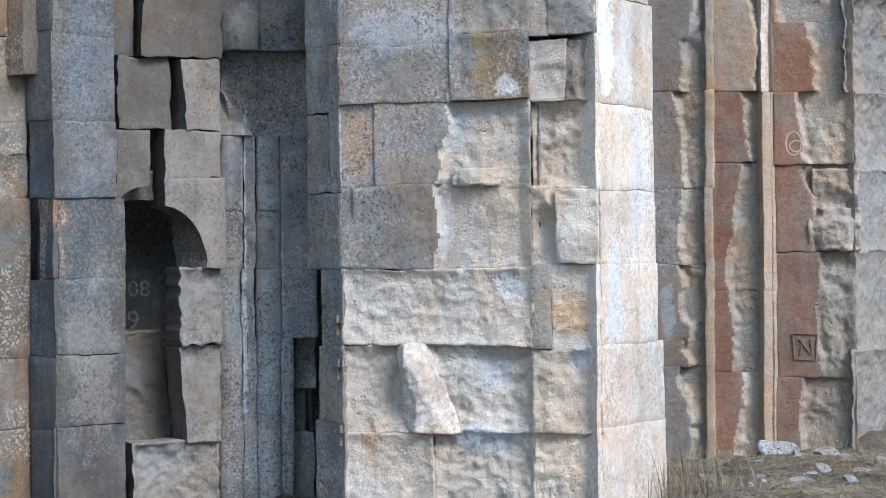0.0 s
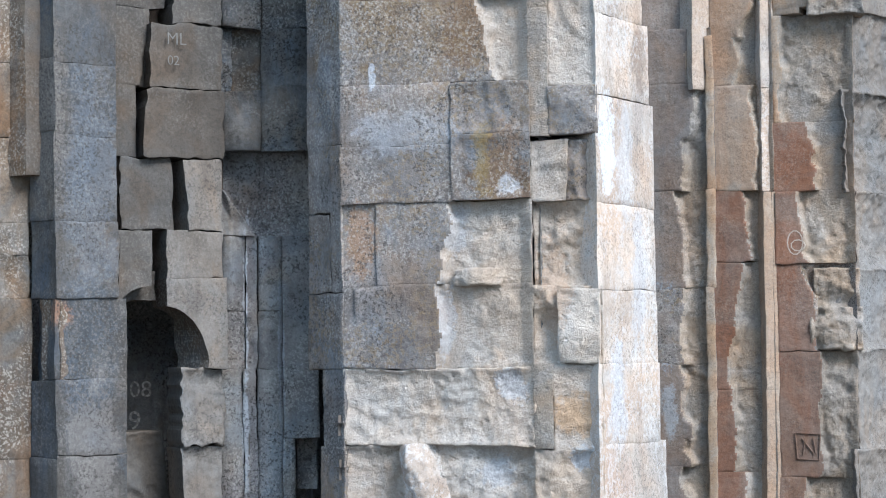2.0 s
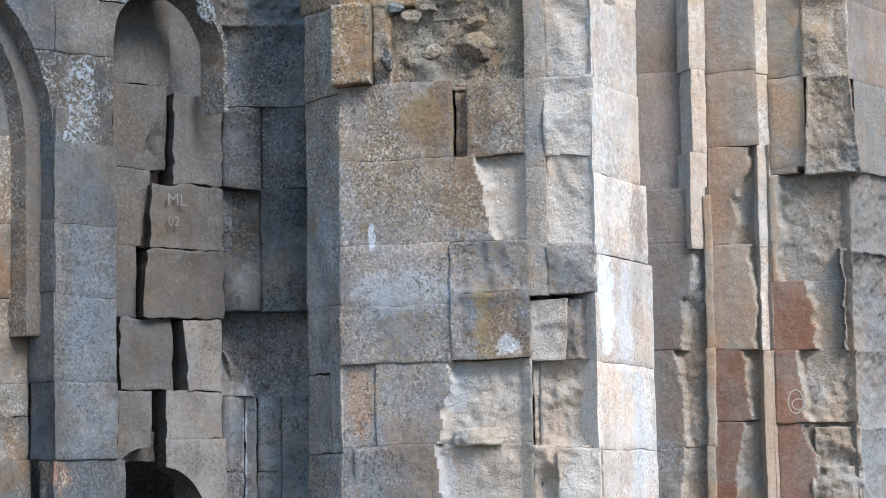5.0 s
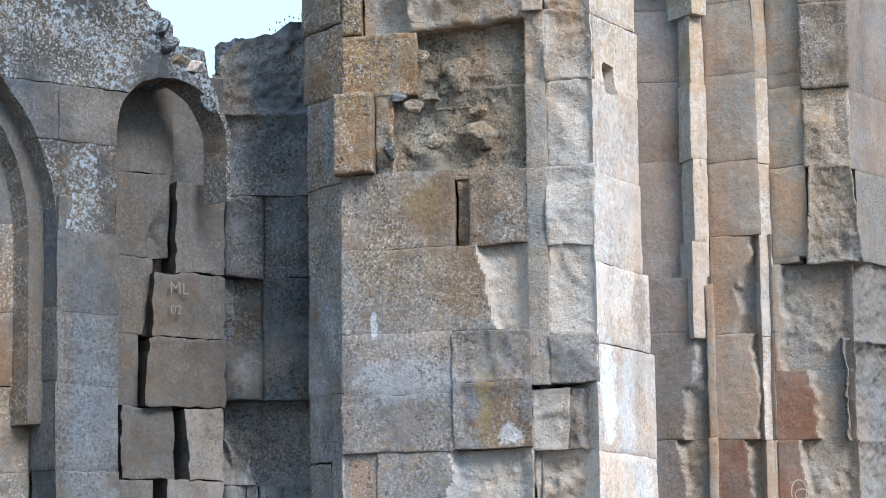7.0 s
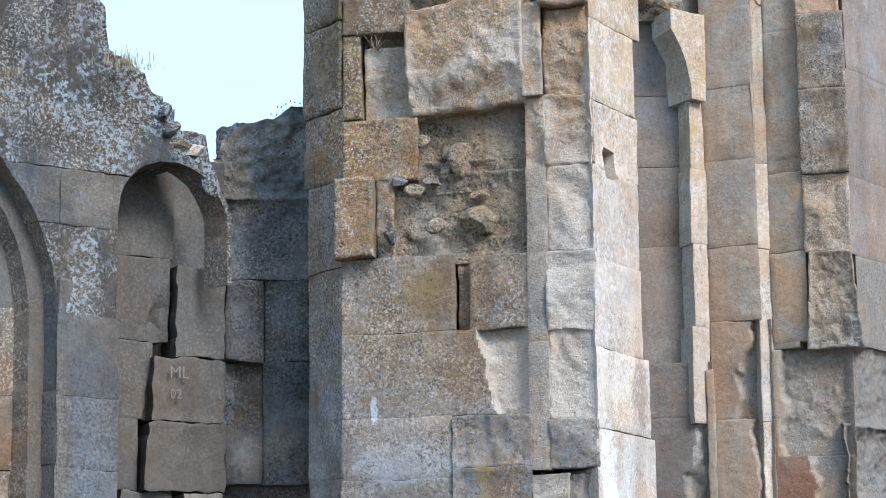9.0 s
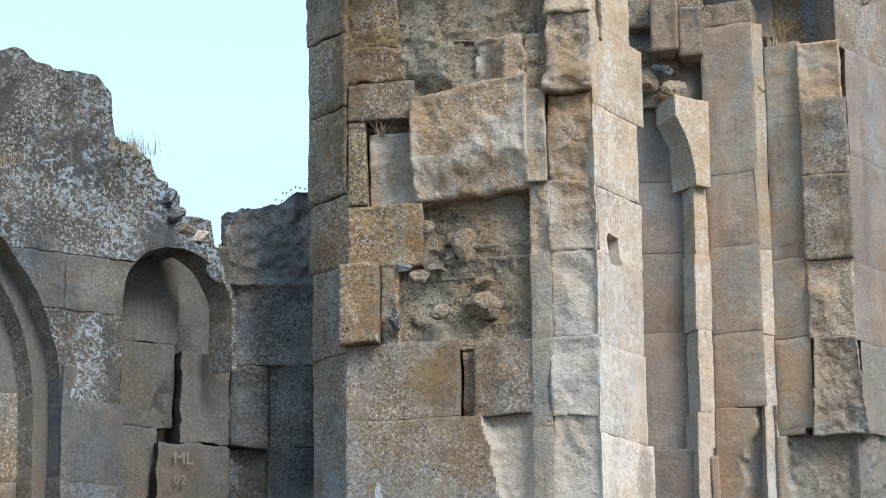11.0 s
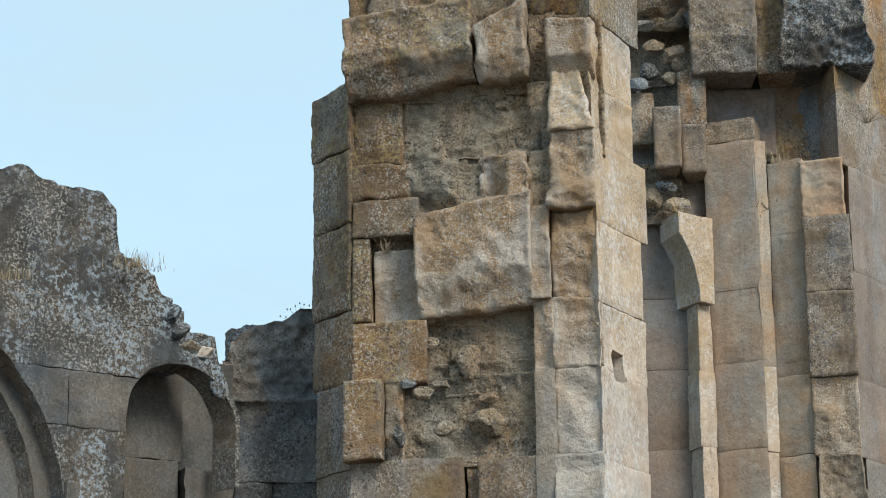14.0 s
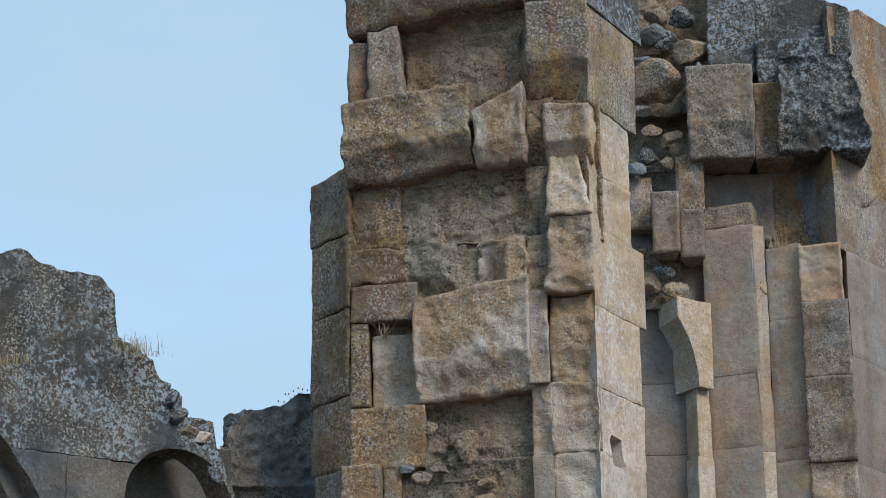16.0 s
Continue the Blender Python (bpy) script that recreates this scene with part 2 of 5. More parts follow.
HALF = masonry("grey_shaft_stone", (0.279, 0.292, 0.304), (0.341, 0.332, 0.320), (0.217, 0.180, 0.175), 0.5, 0.6, 0.4, patches=SHAFT_STAINS, grime=0.8)
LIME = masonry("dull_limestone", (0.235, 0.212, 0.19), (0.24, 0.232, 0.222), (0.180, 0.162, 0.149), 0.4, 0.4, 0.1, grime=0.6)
# ochre darkened to suit the dim west wall, its shade held in the colour
DIMMED = masonry("dimmed_ochre_stone", (0.185, 0.145, 0.11), (0.172, 0.162, 0.15), (0.19, 0.117, 0.072), 0.5, 0.3, 0.35)
OCHRE = masonry("ochre_stone", (0.442, 0.319, 0.219), (0.424, 0.365, 0.301), (0.541, 0.320, 0.193), 0.45, 0.2, 0.2, grime=0.6)
RUBBLE = masonry("rubble_and_mortar", (0.36, 0.275, 0.185), (0.36, 0.295, 0.22), (0.33, 0.26, 0.20), 0.5, 0.6, 0.3, pits=0.4, relief=0.042)
LICHENED = masonry("lichened_stone", (0.077, 0.077, 0.077), (0.106, 0.106, 0.106), (0.105, 0.075, 0.048), 0.25, 0.8, 0.4, (0.27, 0.32, 0.37), 0.9, pits=0.4, relief=0.018)



# ---- noise for the relief of broken stone ----
LATTICE = np.random.RandomState(5).rand(64, 64, 64).astype(np.float32)


def soft_noise(p):
    """Smooth noise from 0 to 1 at points p (n, 3)."""
    i = np.floor(p).astype(int)
    f = p - i
    f = f * f * f * (f * (f * 6 - 15) + 10)
    out = 0
    for dx in (0, 1):
        for dy in (0, 1):
            for dz in (0, 1):
                w = (f[:, 0] if dx else 1 - f[:, 0]) * (f[:, 1] if dy else 1 - f[:, 1]) * (f[:, 2] if dz else 1 - f[:, 2])
                out = out + w * LATTICE[(i[:, 0] + dx) % 64, (i[:, 1] + dy) % 64, (i[:, 2] + dz) % 64]
    return out


def clouds(p, scale, octaves=4, gain=0.5):
    """Noise in octaves, about -1 to 1."""
    out, amp, total = 0, 1.0, 0
    for o in range(octaves):
        out = out + amp * (soft_noise(p * scale * 2 ** o + 17.3 * o) * 2 - 1)
        total += amp
        amp *= gain
    return out / total * 1.6


# ---- stones ----
class Face:
    """An upright plane of masonry: u runs along it to the right, n points out of it."""

    def __init__(self, x0, y0, x1, y1):
        self.o, self.length = np.array([x0, y0, 0.0]), math.hypot(x1 - x0, y1 - y0)
        self.u = np.array([x1 - x0, y1 - y0, 0.0]) / self.length
        self.n = np.array([self.u[1], -self.u[0], 0.0])

    def at(self, u, z, out):
        return self.o + np.outer(u, self.u) + np.outer(out, self.n) + np.outer(z, (0, 0, 1.0))


seeds = random.Random(11)


def mesh_part(name, verts, faces, material, parent, label="", smooth=True):
    me = bpy.data.meshes.new(name)
    me.from_pydata(verts.tolist() if hasattr(verts, "tolist") else verts, [], faces)
    me.materials.append(material)
    if smooth:
        me.polygons.foreach_set("use_smooth", [True] * len(me.polygons))
    ob = new(name, me)
    ob.parent = parent
    if label:
        tagged(ob, label)
    return ob


def arch_cut(cu, cz, r, flat=1.0):
    """A round hollow with straight jambs below its centre: moves what lies inside to its edge."""
    def cut(u, z):
        du, dz = u - cu, (z - cz) / flat
        low = dz < 0
        d = np.where(low, np.abs(du), np.hypot(du, dz)) + 1e-9
        inside = d < r
        nu = np.where(low, cu + np.sign(du + 1e-9) * r, cu + du / d * r)
        nz = np.where(low, z, cz + dz / d * r * flat)
        return np.where(inside, nu, u), np.where(inside, nz, z), inside
    return cut


def hole_cut(u0, u1, z0, z1):
    """A square hole."""
    def cut(u, z):
        inside = (u > u0) & (u < u1) & (z > z0) & (z < z1)
        gaps = np.stack([u - u0, u1 - u, z - z0, z1 - z])
        k = gaps.argmin(0)
        nu = np.where(k == 0, u0, np.where(k == 1, u1, u))
        nz = np.where(k == 2, z0, np.where(k == 3, z1, z))
        return np.where(inside, nu, u), np.where(inside, nz, z), inside
    return cut


def top_cut(us, zs, rag=0.02):
    """A ragged upper edge through the given heights."""
    def cut(u, z):
        top = np.interp(u, us, zs) + rag * clouds(np.stack([u, u * 0, u * 0 + 3.7], 1), 9, 4)
        inside = z > top
        return u, np.where(inside, top, z), inside
    return cut


def stone(parent, face, u0, u1, z0, z1, material, out=0.0, rough=0.3, lean=(0, 0), tilt=(0, 0), chip=0.008, bulge=0.0,
          depth=0.32, cuts=(), dip=0.0, name="stone", label="", gap=0.0008, slope=0.0, dive=(0, 0, 0, 0), taper=0.05, worn=None, loss=None, reveal=None):
    """One dressed or broken block on a face. out: how far it stands proud; rough: 0 dressed, 1 split;
    lean: shift of the top at its left and right; tilt: rise of the right end at bottom and top; bulge: swell of a shaft;
    dip: how far its lower edge is hollowed back; slope: how far its top leans back;
    dive: how far it sinks under its neighbours at the left, right, bottom and top; taper: how much narrower its tail is;
    worn: how far its edges are rounded off; loss: the side from which its skin has split off,
    how far across at its foot and head, and the split stone's material; reveal: the fresher stone of its cut sides."""
    if rough >= 0.5 and gap > 0:
        gap = -0.03 if material is RUBBLE else -0.008
    elif gap == 0.0008:
        gap = random.Random(int(977 * u0) + int(1000 * z0)).uniform(-0.0045, 0.0012)
    w, h = u1 - u0, z1 - z0
    cell = 0.045 if rough < 0.15 and not cuts else 0.024 if rough < 0.35 else 0.0135
    if cuts or bulge or worn:
        cell = min(cell, 0.022)
    if loss:
        cell = 0.0135
    nu, nz = max(3, min(110, round(w / cell))) + 2, max(3, min(90, round(h / cell))) + 2
    ea, eb = min(0.2, 0.007 / w), min(0.2, 0.007 / h)
    a, b = (q.ravel() for q in np.meshgrid(np.concatenate([[0], np.linspace(ea, 1 - ea, nu - 1), [1]]),
                                           np.concatenate([[0], np.linspace(eb, 1 - eb, nz - 1), [1]])))
    edge = np.minimum(np.minimum(a * w, (1 - a) * w), np.minimum(b * h, (1 - b) * h))
    u = u0 + gap + a * (w - 2 * gap) + b * (lean[0] * (1 - a) + lean[1] * a)
    z = z0 + gap + b * (h - 2 * gap) + a * (tilt[0] * (1 - b) + tilt[1] * b)
    s = seeds.random() * 50
    p = np.stack([u + s, z + 2 * s, 0 * u + s], 1)
    near = np.exp(-edge / 0.03)
    chip = chip * (0.5 + rough)
    u = u - near * chip * np.sign(a - 0.5) * np.abs(clouds(p, 7, 4)) * (np.minimum(a, 1 - a) * w < 0.1)
    z = z - near * chip * np.sign(b - 0.5) * np.abs(clouds(p + 9, 7, 4)) * (np.minimum(b, 1 - b) * h < 0.1)
    dropped = np.zeros(len(u), bool)
    for cut in cuts:
        u, z, inside = cut(u, z)
        dropped |= inside
    d = 0.003 * clouds(p, 5, 3) + seeds.uniform(-0.004, 0.004)
    lost, rough_here = np.zeros(len(u), bool), rough
    if loss:
        line = loss[1] * (1 - b) + loss[2] * b + (0.07 * clouds(p + 6, 3.0, 5, 0.65)) / w
        far_in = (a - line) * w * (1 if loss[0] == "right" else -1)
        lost = far_in > 0
        rough = max(rough, 0.75)
    skin = d.copy()
    if rough >= 0.15:
        planes = np.full(len(u), 9.0)
        for _ in range(6 + int(9 * w * (1 + h))):
            cu, cz = seeds.uniform(-0.1, 1.1) * w, seeds.uniform(-0.1, 1.1) * h
            gu, gz = seeds.gauss(0, 0.5), seeds.gauss(0.1, 0.5)
            planes = np.minimum(planes, seeds.uniform(0.01, 0.1) + gu * (a * w - cu) + gz * (b * h - cz))
        planes = np.clip(planes + 0.012 * clouds(p, 9, 3), -0.1, 0.07)
        fade = 1 - (0.15 if loss else 0.6) * np.exp(-edge / 0.05)
        d = d + rough * (fade * (1.0 * planes + 0.03 * clouds(p, 2.3, 3, 0.5)) + 0.019 * (0.7 - 2 * np.abs(clouds(p, 6, 5, 0.62)))
                         + 0.011 * clouds(p, 20, 3, 0.7))
    if loss:
        ease = np.clip(far_in / (0.012 + 0.05 * np.clip(clouds(p + 3, 6, 3) + 0.2, 0, 1)), 0, 1)
        ease = ease * np.clip(0.25 + (1 - a if loss[0] == "right" else a) * w / 0.11, 0, 1)
        d, rough = skin + ease * np.clip(0.85 * (d - skin) + 0.026 * clouds(p + 7, 2.6, 4, 0.55) + 0.008 * clouds(p + 5, 14, 3) - 0.018, -0.075, 0.014), rough_here
    d = d - (0.002 + 0.006 * rough + 0.012 * (0.3 + rough) * np.clip(clouds(p, 5, 3) - 0.25, 0, 1)) * (edge < 0.003)
    d = d + out + bulge * (np.sqrt(np.clip(1 - (2 * a - 1) ** 2, 0, 1)) - 0.3) - dip * np.clip(1 - (b + 0.04 * clouds(p + 8, 5, 3)) / 0.36, 0, 1) - slope * b
    worn = worn if worn is not None else 0.008 if rough >= 0.5 else 0.0
    if worn:
        d = d - worn * np.clip(1 - (edge + 0.35 * worn * clouds(p + 2, 8, 3)) / (worn * 1.3), 0, 1) ** 2
    for away, sink in zip((a * w, (1 - a) * w, b * h, (1 - b) * h), dive):
        if sink:
            d = d - sink * np.clip(1 - (away + 0.03 * clouds(p + 4, 6, 4)) / 0.09, 0, 1) ** 0.8
    grid = np.arange(len(u)).reshape(nz + 1, nu + 1)
    quads = np.stack([grid[:-1, :-1], grid[:-1, 1:], grid[1:, 1:], grid[1:, :-1]], -1).reshape(-1, 4)
    quads = quads[~dropped[quads].all(1)]
    sides = {}
    for q in quads.tolist():
        for i in range(4):
            e = (q[i], q[(i + 1) % 4])
            if (e[1], e[0]) in sides:
                del sides[(e[1], e[0])]
            else:
                sides[e] = 1
    rim = sorted({v for e in sides for v in e})
    to, n = {v: len(u) + i for i, v in enumerate(rim)}, len(rim)
    here = np.stack([u + face.o[0], z, 0 * u + face.o[1]], 1)
    u = u + 0.005 * clouds(here, 2.4, 3) + 0.004 * clouds(here + 5, 13, 2)
    z = z + 0.008 * clouds(here + 31, 2.4, 3) + 0.004 * clouds(here + 37, 13, 2)
    d = d + 0.010 * clouds(here + 43, 1.1, 2)
    front = face.at(u, z, d)
    ub = u[rim] + np.clip((u0 + u1) / 2 - u[rim], -taper, taper)
    verts = np.vstack([front, front[rim], face.at(ub, z[rim], np.full(n, out - depth))])
    faces = quads.tolist() + [(to[e[1]], to[e[0]], to[e[0]] + n, to[e[1]] + n) for e in sides]
    ob = mesh_part(name, verts, faces, material, parent, label, smooth=False)
    ob.data.polygons.foreach_set("use_smooth", [i < len(quads) for i in range(len(ob.data.polygons))])
    if reveal:
        ob.data.materials.append(reveal)
        ob.data.polygons.foreach_set("material_index", [int(i >= len(quads)) for i in range(len(ob.data.polygons))])
    if loss:
        ob.data.materials.append(loss[3])
        split = lost[quads].sum(1) >= 2
        ob.data.polygons.foreach_set("material_index", [int(i < len(quads) and split[i]) for i in range(len(ob.data.polygons))])
    return ob


def prism(name, plan, z0, z1, material, label="", category="", kind="structure", parent=None):
    """An upright block of masonry core on a plan."""
    bm = bmesh.new()
    low, top = [bm.verts.new((x, y, z0)) for x, y in plan], [bm.verts.new((x, y, z1)) for x, y in plan]
    bm.faces.new(low[::-1]), bm.faces.new(top)
    for i in range(len(plan)):
        j = (i + 1) % len(plan)
        bm.faces.new((low[i], low[j], top[j], top[i]))
    bmesh.ops.recalc_face_normals(bm, faces=bm.faces)
    me = bpy.data.meshes.new(name)
    bm.to_mesh(me)
    bm.free()
    me.materials.append(material)
    ob = new(name, me)
    if parent:
        ob.parent = parent
        return ob
    return tagged(ob, label, category, kind=kind)


def lump(name, x, y, z, sx, sy, sz, material, parent=None, turn=0.0, seed=0, label="", category="", flat=0.5, group=""):
    """A loose or bedded field stone: a faceted, weathered lump resting on z."""
    bm = bmesh.new()
    bmesh.ops.create_icosphere(bm, subdivisions=4, radius=1)
    p = np.array([v.co[:] for v in bm.verts])
    r = random.Random(seed * 7 + 3)
    reach = np.full(len(p), 9.0)
    for _ in range(9):
        n = np.array([r.gauss(0, 1), r.gauss(0, 1), r.gauss(0, 1)])
        n /= np.linalg.norm(n)
        reach = np.minimum(reach, r.uniform(0.5, 0.85) / np.maximum(p @ n, 0.05))
    reach = np.minimum(reach, 1.15) * (1 + 0.06 * clouds(p + seed, 3.2, 5, 0.6))
    p = p * reach[:, None] * np.array([sx, sy, sz]) / 2
    p[:, 2] = np.maximum(p[:, 2], -flat * sz / 2)
    p[:, 2] -= p[:, 2].min()
    for v, q in zip(bm.verts, p):
        v.co = q
    me = bpy.data.meshes.new(name)
    bm.to_mesh(me)
    bm.free()
    me.materials.append(material)
    ob = new(name, me)
    ob.matrix_world = pose(x, y, z, 0, 0, turn)
    if parent:
        ob.parent = parent
    if label or category:
        tagged(ob, label, category, group)
    return ob


# ---- ground ----
soil = Nodes("dry_soil")
sc = soil.mix(soil.step(soil.noise(2.2, 6, 0.65), 0.35, 0.65), (0.11, 0.088, 0.065), (0.17, 0.145, 0.115))
sc = soil.mix(soil.step(soil.noise(38, 5, 0.7, shift=3.0), 0.45, 0.65, 0.7), sc, (0.055, 0.045, 0.036))
sc = soil.mix(soil.step(soil.noise(70, 3, 0.7, shift=6.0), 0.6, 0.7, 0.6), sc, (0.33, 0.29, 0.24))
SOIL = soil.done(sc, soil.noise(45, 6, 0.75), 0.03, 0.9)


def ground_height(x, y):
    p = np.stack([x, y, 0 * x], 1)
    rise = 0.13 * np.clip((x - 1.9) / 1.5, 0, 1) * np.clip((y - 15.2) / 1.5, 0, 1) + 0.12 * np.clip((x - 2.6) / 0.8, 0, 1) * np.clip((y - 16) / 1, 0, 1)
    near = np.exp(-((x / 30) ** 2 + ((y - 12) / 30) ** 2))
    return rise + near * (0.05 * clouds(p, 0.9, 3) + 0.045 * clouds(p, 5, 4)) - 0.03


gx = np.concatenate([-np.geomspace(900, 7, 14), np.linspace(-6, 1.2, 37), np.linspace(1.25, 4.6, 90), np.geomspace(5, 900, 15)])
gy = np.concatenate([-np.geomspace(900, 4, 13), np.linspace(-3, 12.6, 40), np.linspace(12.7, 18.4, 110), np.geomspace(19, 900, 15)])
mx, my = np.meshgrid(gx, gy)
gz = ground_height(mx.ravel(), my.ravel())
ids = np.arange(mx.size).reshape(mx.shape)
ground = mesh_part("ground", np.stack([mx.ravel(), my.ravel(), gz], 1),
                   np.stack([ids[:-1, :-1], ids[:-1, 1:], ids[1:, 1:], ids[1:, :-1]], -1).reshape(-1, 4).tolist(), SOIL, None)
tagged(ground, "dry earth with straw and stone crumbs at the ruin's foot", "ground", kind="structure")

# ---- planes of the masonry ----
LA = Face(-3.218, 13.0, -2.364, 13.62)
LPA = Face(-2.367, 13.6, -2.183, 13.4)
LPB = Face(-2.189, 13.4, -1.82, 13.66)
LW = Face(-3.053, 12.83, -1.276, 14.02)
LN = Face(-1.947, 14.06, -1.342, 14.44)
LB = Face(-1.411, 14.55, -0.724, 14.62)
RN = Face(1.464, 17.34, 1.943, 17.14)
RQ = Face(1.929, 17.2, 2.356, 17.04)
RS = Face(2.37, 17.08, 2.922, 16.88)
LH = Face(-2.155, 15.3, -1.338, 15.5)
PA = Face(-0.804, 13.95, -0.586, 13.65)
PB = Face(-0.586, 13.65, 0.494, 13.35)
PC = Face(0.488, 13.355, 0.6, 13.32)
PD = Face(0.594, 13.32, 0.867, 13.24)
PF = Face(0.488, 13.35, 0.867, 13.24)
PE = Face(0.86, 13.24, 1.251, 13.95)
RA = Face(1.322, 17.36, 1.836, 17.32)
RB = Face(1.802, 17.12, 1.95, 17.2)
RC = Face(1.944, 17.22, 2.306, 17.04)
RD = Face(2.298, 17.04, 2.401, 17.08)
RE = Face(2.393, 17.08, 2.63, 16.93)
RF = Face(2.622, 16.93, 2.911, 16.85)
RG = Face(2.913, 16.86, 4.145, 18.5)
RU = Face(1.357, 17.3, 3.316, 17.1)

# ---- cores of the walls ----
def inset(faces, back, offset=0.2):
    """A plan from the left ends of the faces, set back, and closed behind."""
    pts = [f.o - f.n * offset for f in faces] + [faces[-1].o + faces[-1].u * faces[-1].length - faces[-1].n * offset]
    return [(p[0], p[1]) for p in pts] + back


west = prism("wall_west", [(-3.9, 13.1), (-2.55, 13.75), (-2.25, 14.2), (-2.4, 15.4), (-4.4, 15.2)], -0.3, 4.6, DARK, "ruined ashlar side wall with blind arches", "wall")
prism("core", [(-2.3, 14.2), (-1.36, 14.64), (-1.36, 15.2), (-2.35, 15.2)], 1.95, 4.5, TAUPE, parent=west)
back_wall = prism("wall_north", [(-1.40, 14.85), (-0.87, 14.85), (-0.87, 15.6), (0.9, 15.7), (0.9, 16.4), (-2.6, 16.4), (-2.6, 15.75), (-1.40, 15.75)], -0.3, 4.45, DARK, "dark back wall with half shafts", "wall")
pier = prism("pier", inset([PA, PB, PD, PE], [(1.0, 15.3), (-0.5, 15.3)], 0.36), -0.3, 6.08, DARK, "weathered grey and buff ashlar pier with broken courses", "pier", kind="")
prism("core", [(-0.42, 13.95), (0.0, 13.7), (0.9, 13.55), (0.95, 15.2), (-0.42, 15.2)], 6.08, 7.5, RUBBLE, parent=pier)
east = prism("wall_east", [(1.25, 17.75), (1.85, 17.75), (2.0, 17.6), (2.5, 17.45), (2.9, 17.25), (4.2, 19.0), (5.2, 19.9), (5.2, 20.6), (1.25, 20.6)], -0.3, 8.1, DARK, "stepped jamb of coloured ashlar, wrecked at its head", "wall")

WEST_TOP = top_cut([0.23, 0.57, 0.71, 0.82, 0.96, 1.22, 1.32, 1.35, 1.47, 1.59, 1.62, 1.75, 1.79, 1.86, 1.99, 2.00, 2.06, 2.16], [5.50, 5.62, 5.67, 5.61, 5.59, 5.58, 5.50, 5.21, 5.17, 5.11, 4.99, 4.95, 4.83, 4.79, 4.78, 4.67, 4.55, 4.30])
BACK_TOP = top_cut([-0.04, 0.02, 0.04, 0.16, 0.36, 0.43, 0.55, 0.66], [4.76, 4.79, 4.90, 5.02, 5.04, 5.10, 5.13, 5.13])
EAST_TOP = top_cut([-0.16, 0.21, 0.44, 0.70, 1.10, 2.57], [8.64, 8.77, 8.79, 8.92, 9.16, 9.72])
EAST_TOP_B = top_cut([-0.39, 0.50, 1.37, 1.49, 1.66, 1.79, 1.95], [9.41, 9.31, 9.07, 8.86, 8.80, 8.74, 8.56])

# ---- the stones of the pier ----
stone(pier, PA, 0.000, 0.371, 1.382, 1.824, GREY, rough=.2, taper=.2)
stone(pier, PA, 0.000, 0.371, 2.681, 3.303, GREY, rough=.15, taper=.2)
stone(pier, PA, 0.000, 0.371, 3.303, 3.901, GREY, rough=.15, taper=.2)
stone(pier, PA, 0.000, 0.371, 3.901, 4.431, GREY, rough=.15, taper=.2)
stone(pier, PA, -0.040, 0.371, 4.431, 4.863, RUST, rough=.2, taper=.2, chip=.025, worn=.012)
stone(pier, PA, -0.039, 0.371, 4.863, 5.409, RUST, rough=.1, taper=.2, chip=.025, worn=.012)
stone(pier, PA, -0.038, 0.371, 5.409, 5.864, RUST, rough=.1, taper=.2, chip=.025, worn=.012)
stone(pier, PA, 0.152, 0.371, 0.936, 1.382, GREY, rough=.2, lean=(-0.012, 0.000), taper=.2)
stone(pier, PA, 0.125, 0.371, 0.507, 0.936, GREY, rough=.2, taper=.2)
stone(pier, PA, 0.076, 0.371, -0.334, 0.507, GREY, rough=.2, taper=.2)
stone(pier, PA, 0.000, 0.248, 2.289, 2.696, GREY, rough=.2, lean=(0.000, 0.012), gap=.004, taper=.2)
stone(pier, PA, 0.248, 0.371, 1.822, 2.681, GREY, rough=.2, gap=.004, taper=.2)
stone(pier, PA, 0.000, 0.248, 1.824, 2.289, GREY, rough=.25, gap=.004, taper=.2)
stone(pier, PB, 0.040, 1.121, 6.170, 7.204, RUBBLE, rough=.9, out=-.07, depth=.1, worn=.0)
stone(pier, PB, -0.020, 1.121, 5.374, 6.190, RUBBLE, rough=.9, out=-.05, depth=.1, worn=.0)
stone(pier, PB, -0.056, 1.121, 4.389, 5.390, RUBBLE, rough=.9, out=-.07, depth=.1, worn=.0)
stone(pier, PB, -0.012, 1.121, 3.920, 4.490, RUBBLE, rough=.9, out=-.06, depth=.1)
stone(pier, PB, 0.000, 1.121, 1.391, 1.861, GREY, rough=.12, loss=("right", 0.51, 0.48, BUFF))
stone(pier, PB, 0.204, 1.121, 1.858, 2.338, GREY, rough=.12, loss=("right", 0.40, 0.48, BUFF))
stone(pier, PB, 0.667, 0.930, 1.859, 1.947, BUFF, rough=.6, out=.03, depth=.1, dive=(.04,.04,0,.04))
stone(pier, PB, 0.000, 0.529, -0.304, 0.450, BUFF, rough=.55)
stone(pier, PB, 0.529, 1.121, -0.292, 0.465, BUFF, rough=1.1, out=.0)
stone(pier, PB, 0.000, 0.511, 0.451, 0.943, BUFF, rough=.8, out=.01)
stone(pier, PB, 0.373, 0.692, 0.460, 0.953, PALE, rough=.7, out=.05, lean=(-0.047, -0.173), depth=.2, dive=(.07,.09,0,0))
stone(pier, PB, 0.511, 1.121, 0.465, 0.952, BUFF, rough=1.0, out=.0)
stone(pier, PB, 0.000, 1.121, 0.952, 1.384, BUFF, rough=.65, out=.02)
stone(pier, PB, 0.075, 0.284, 1.610, 1.860, GREY, rough=.25, out=.012, depth=.1, lean=(0.000, -0.014))
stone(pier, PB, 0.000, 0.204, 1.860, 2.331, GREY, rough=.15, out=-.01)
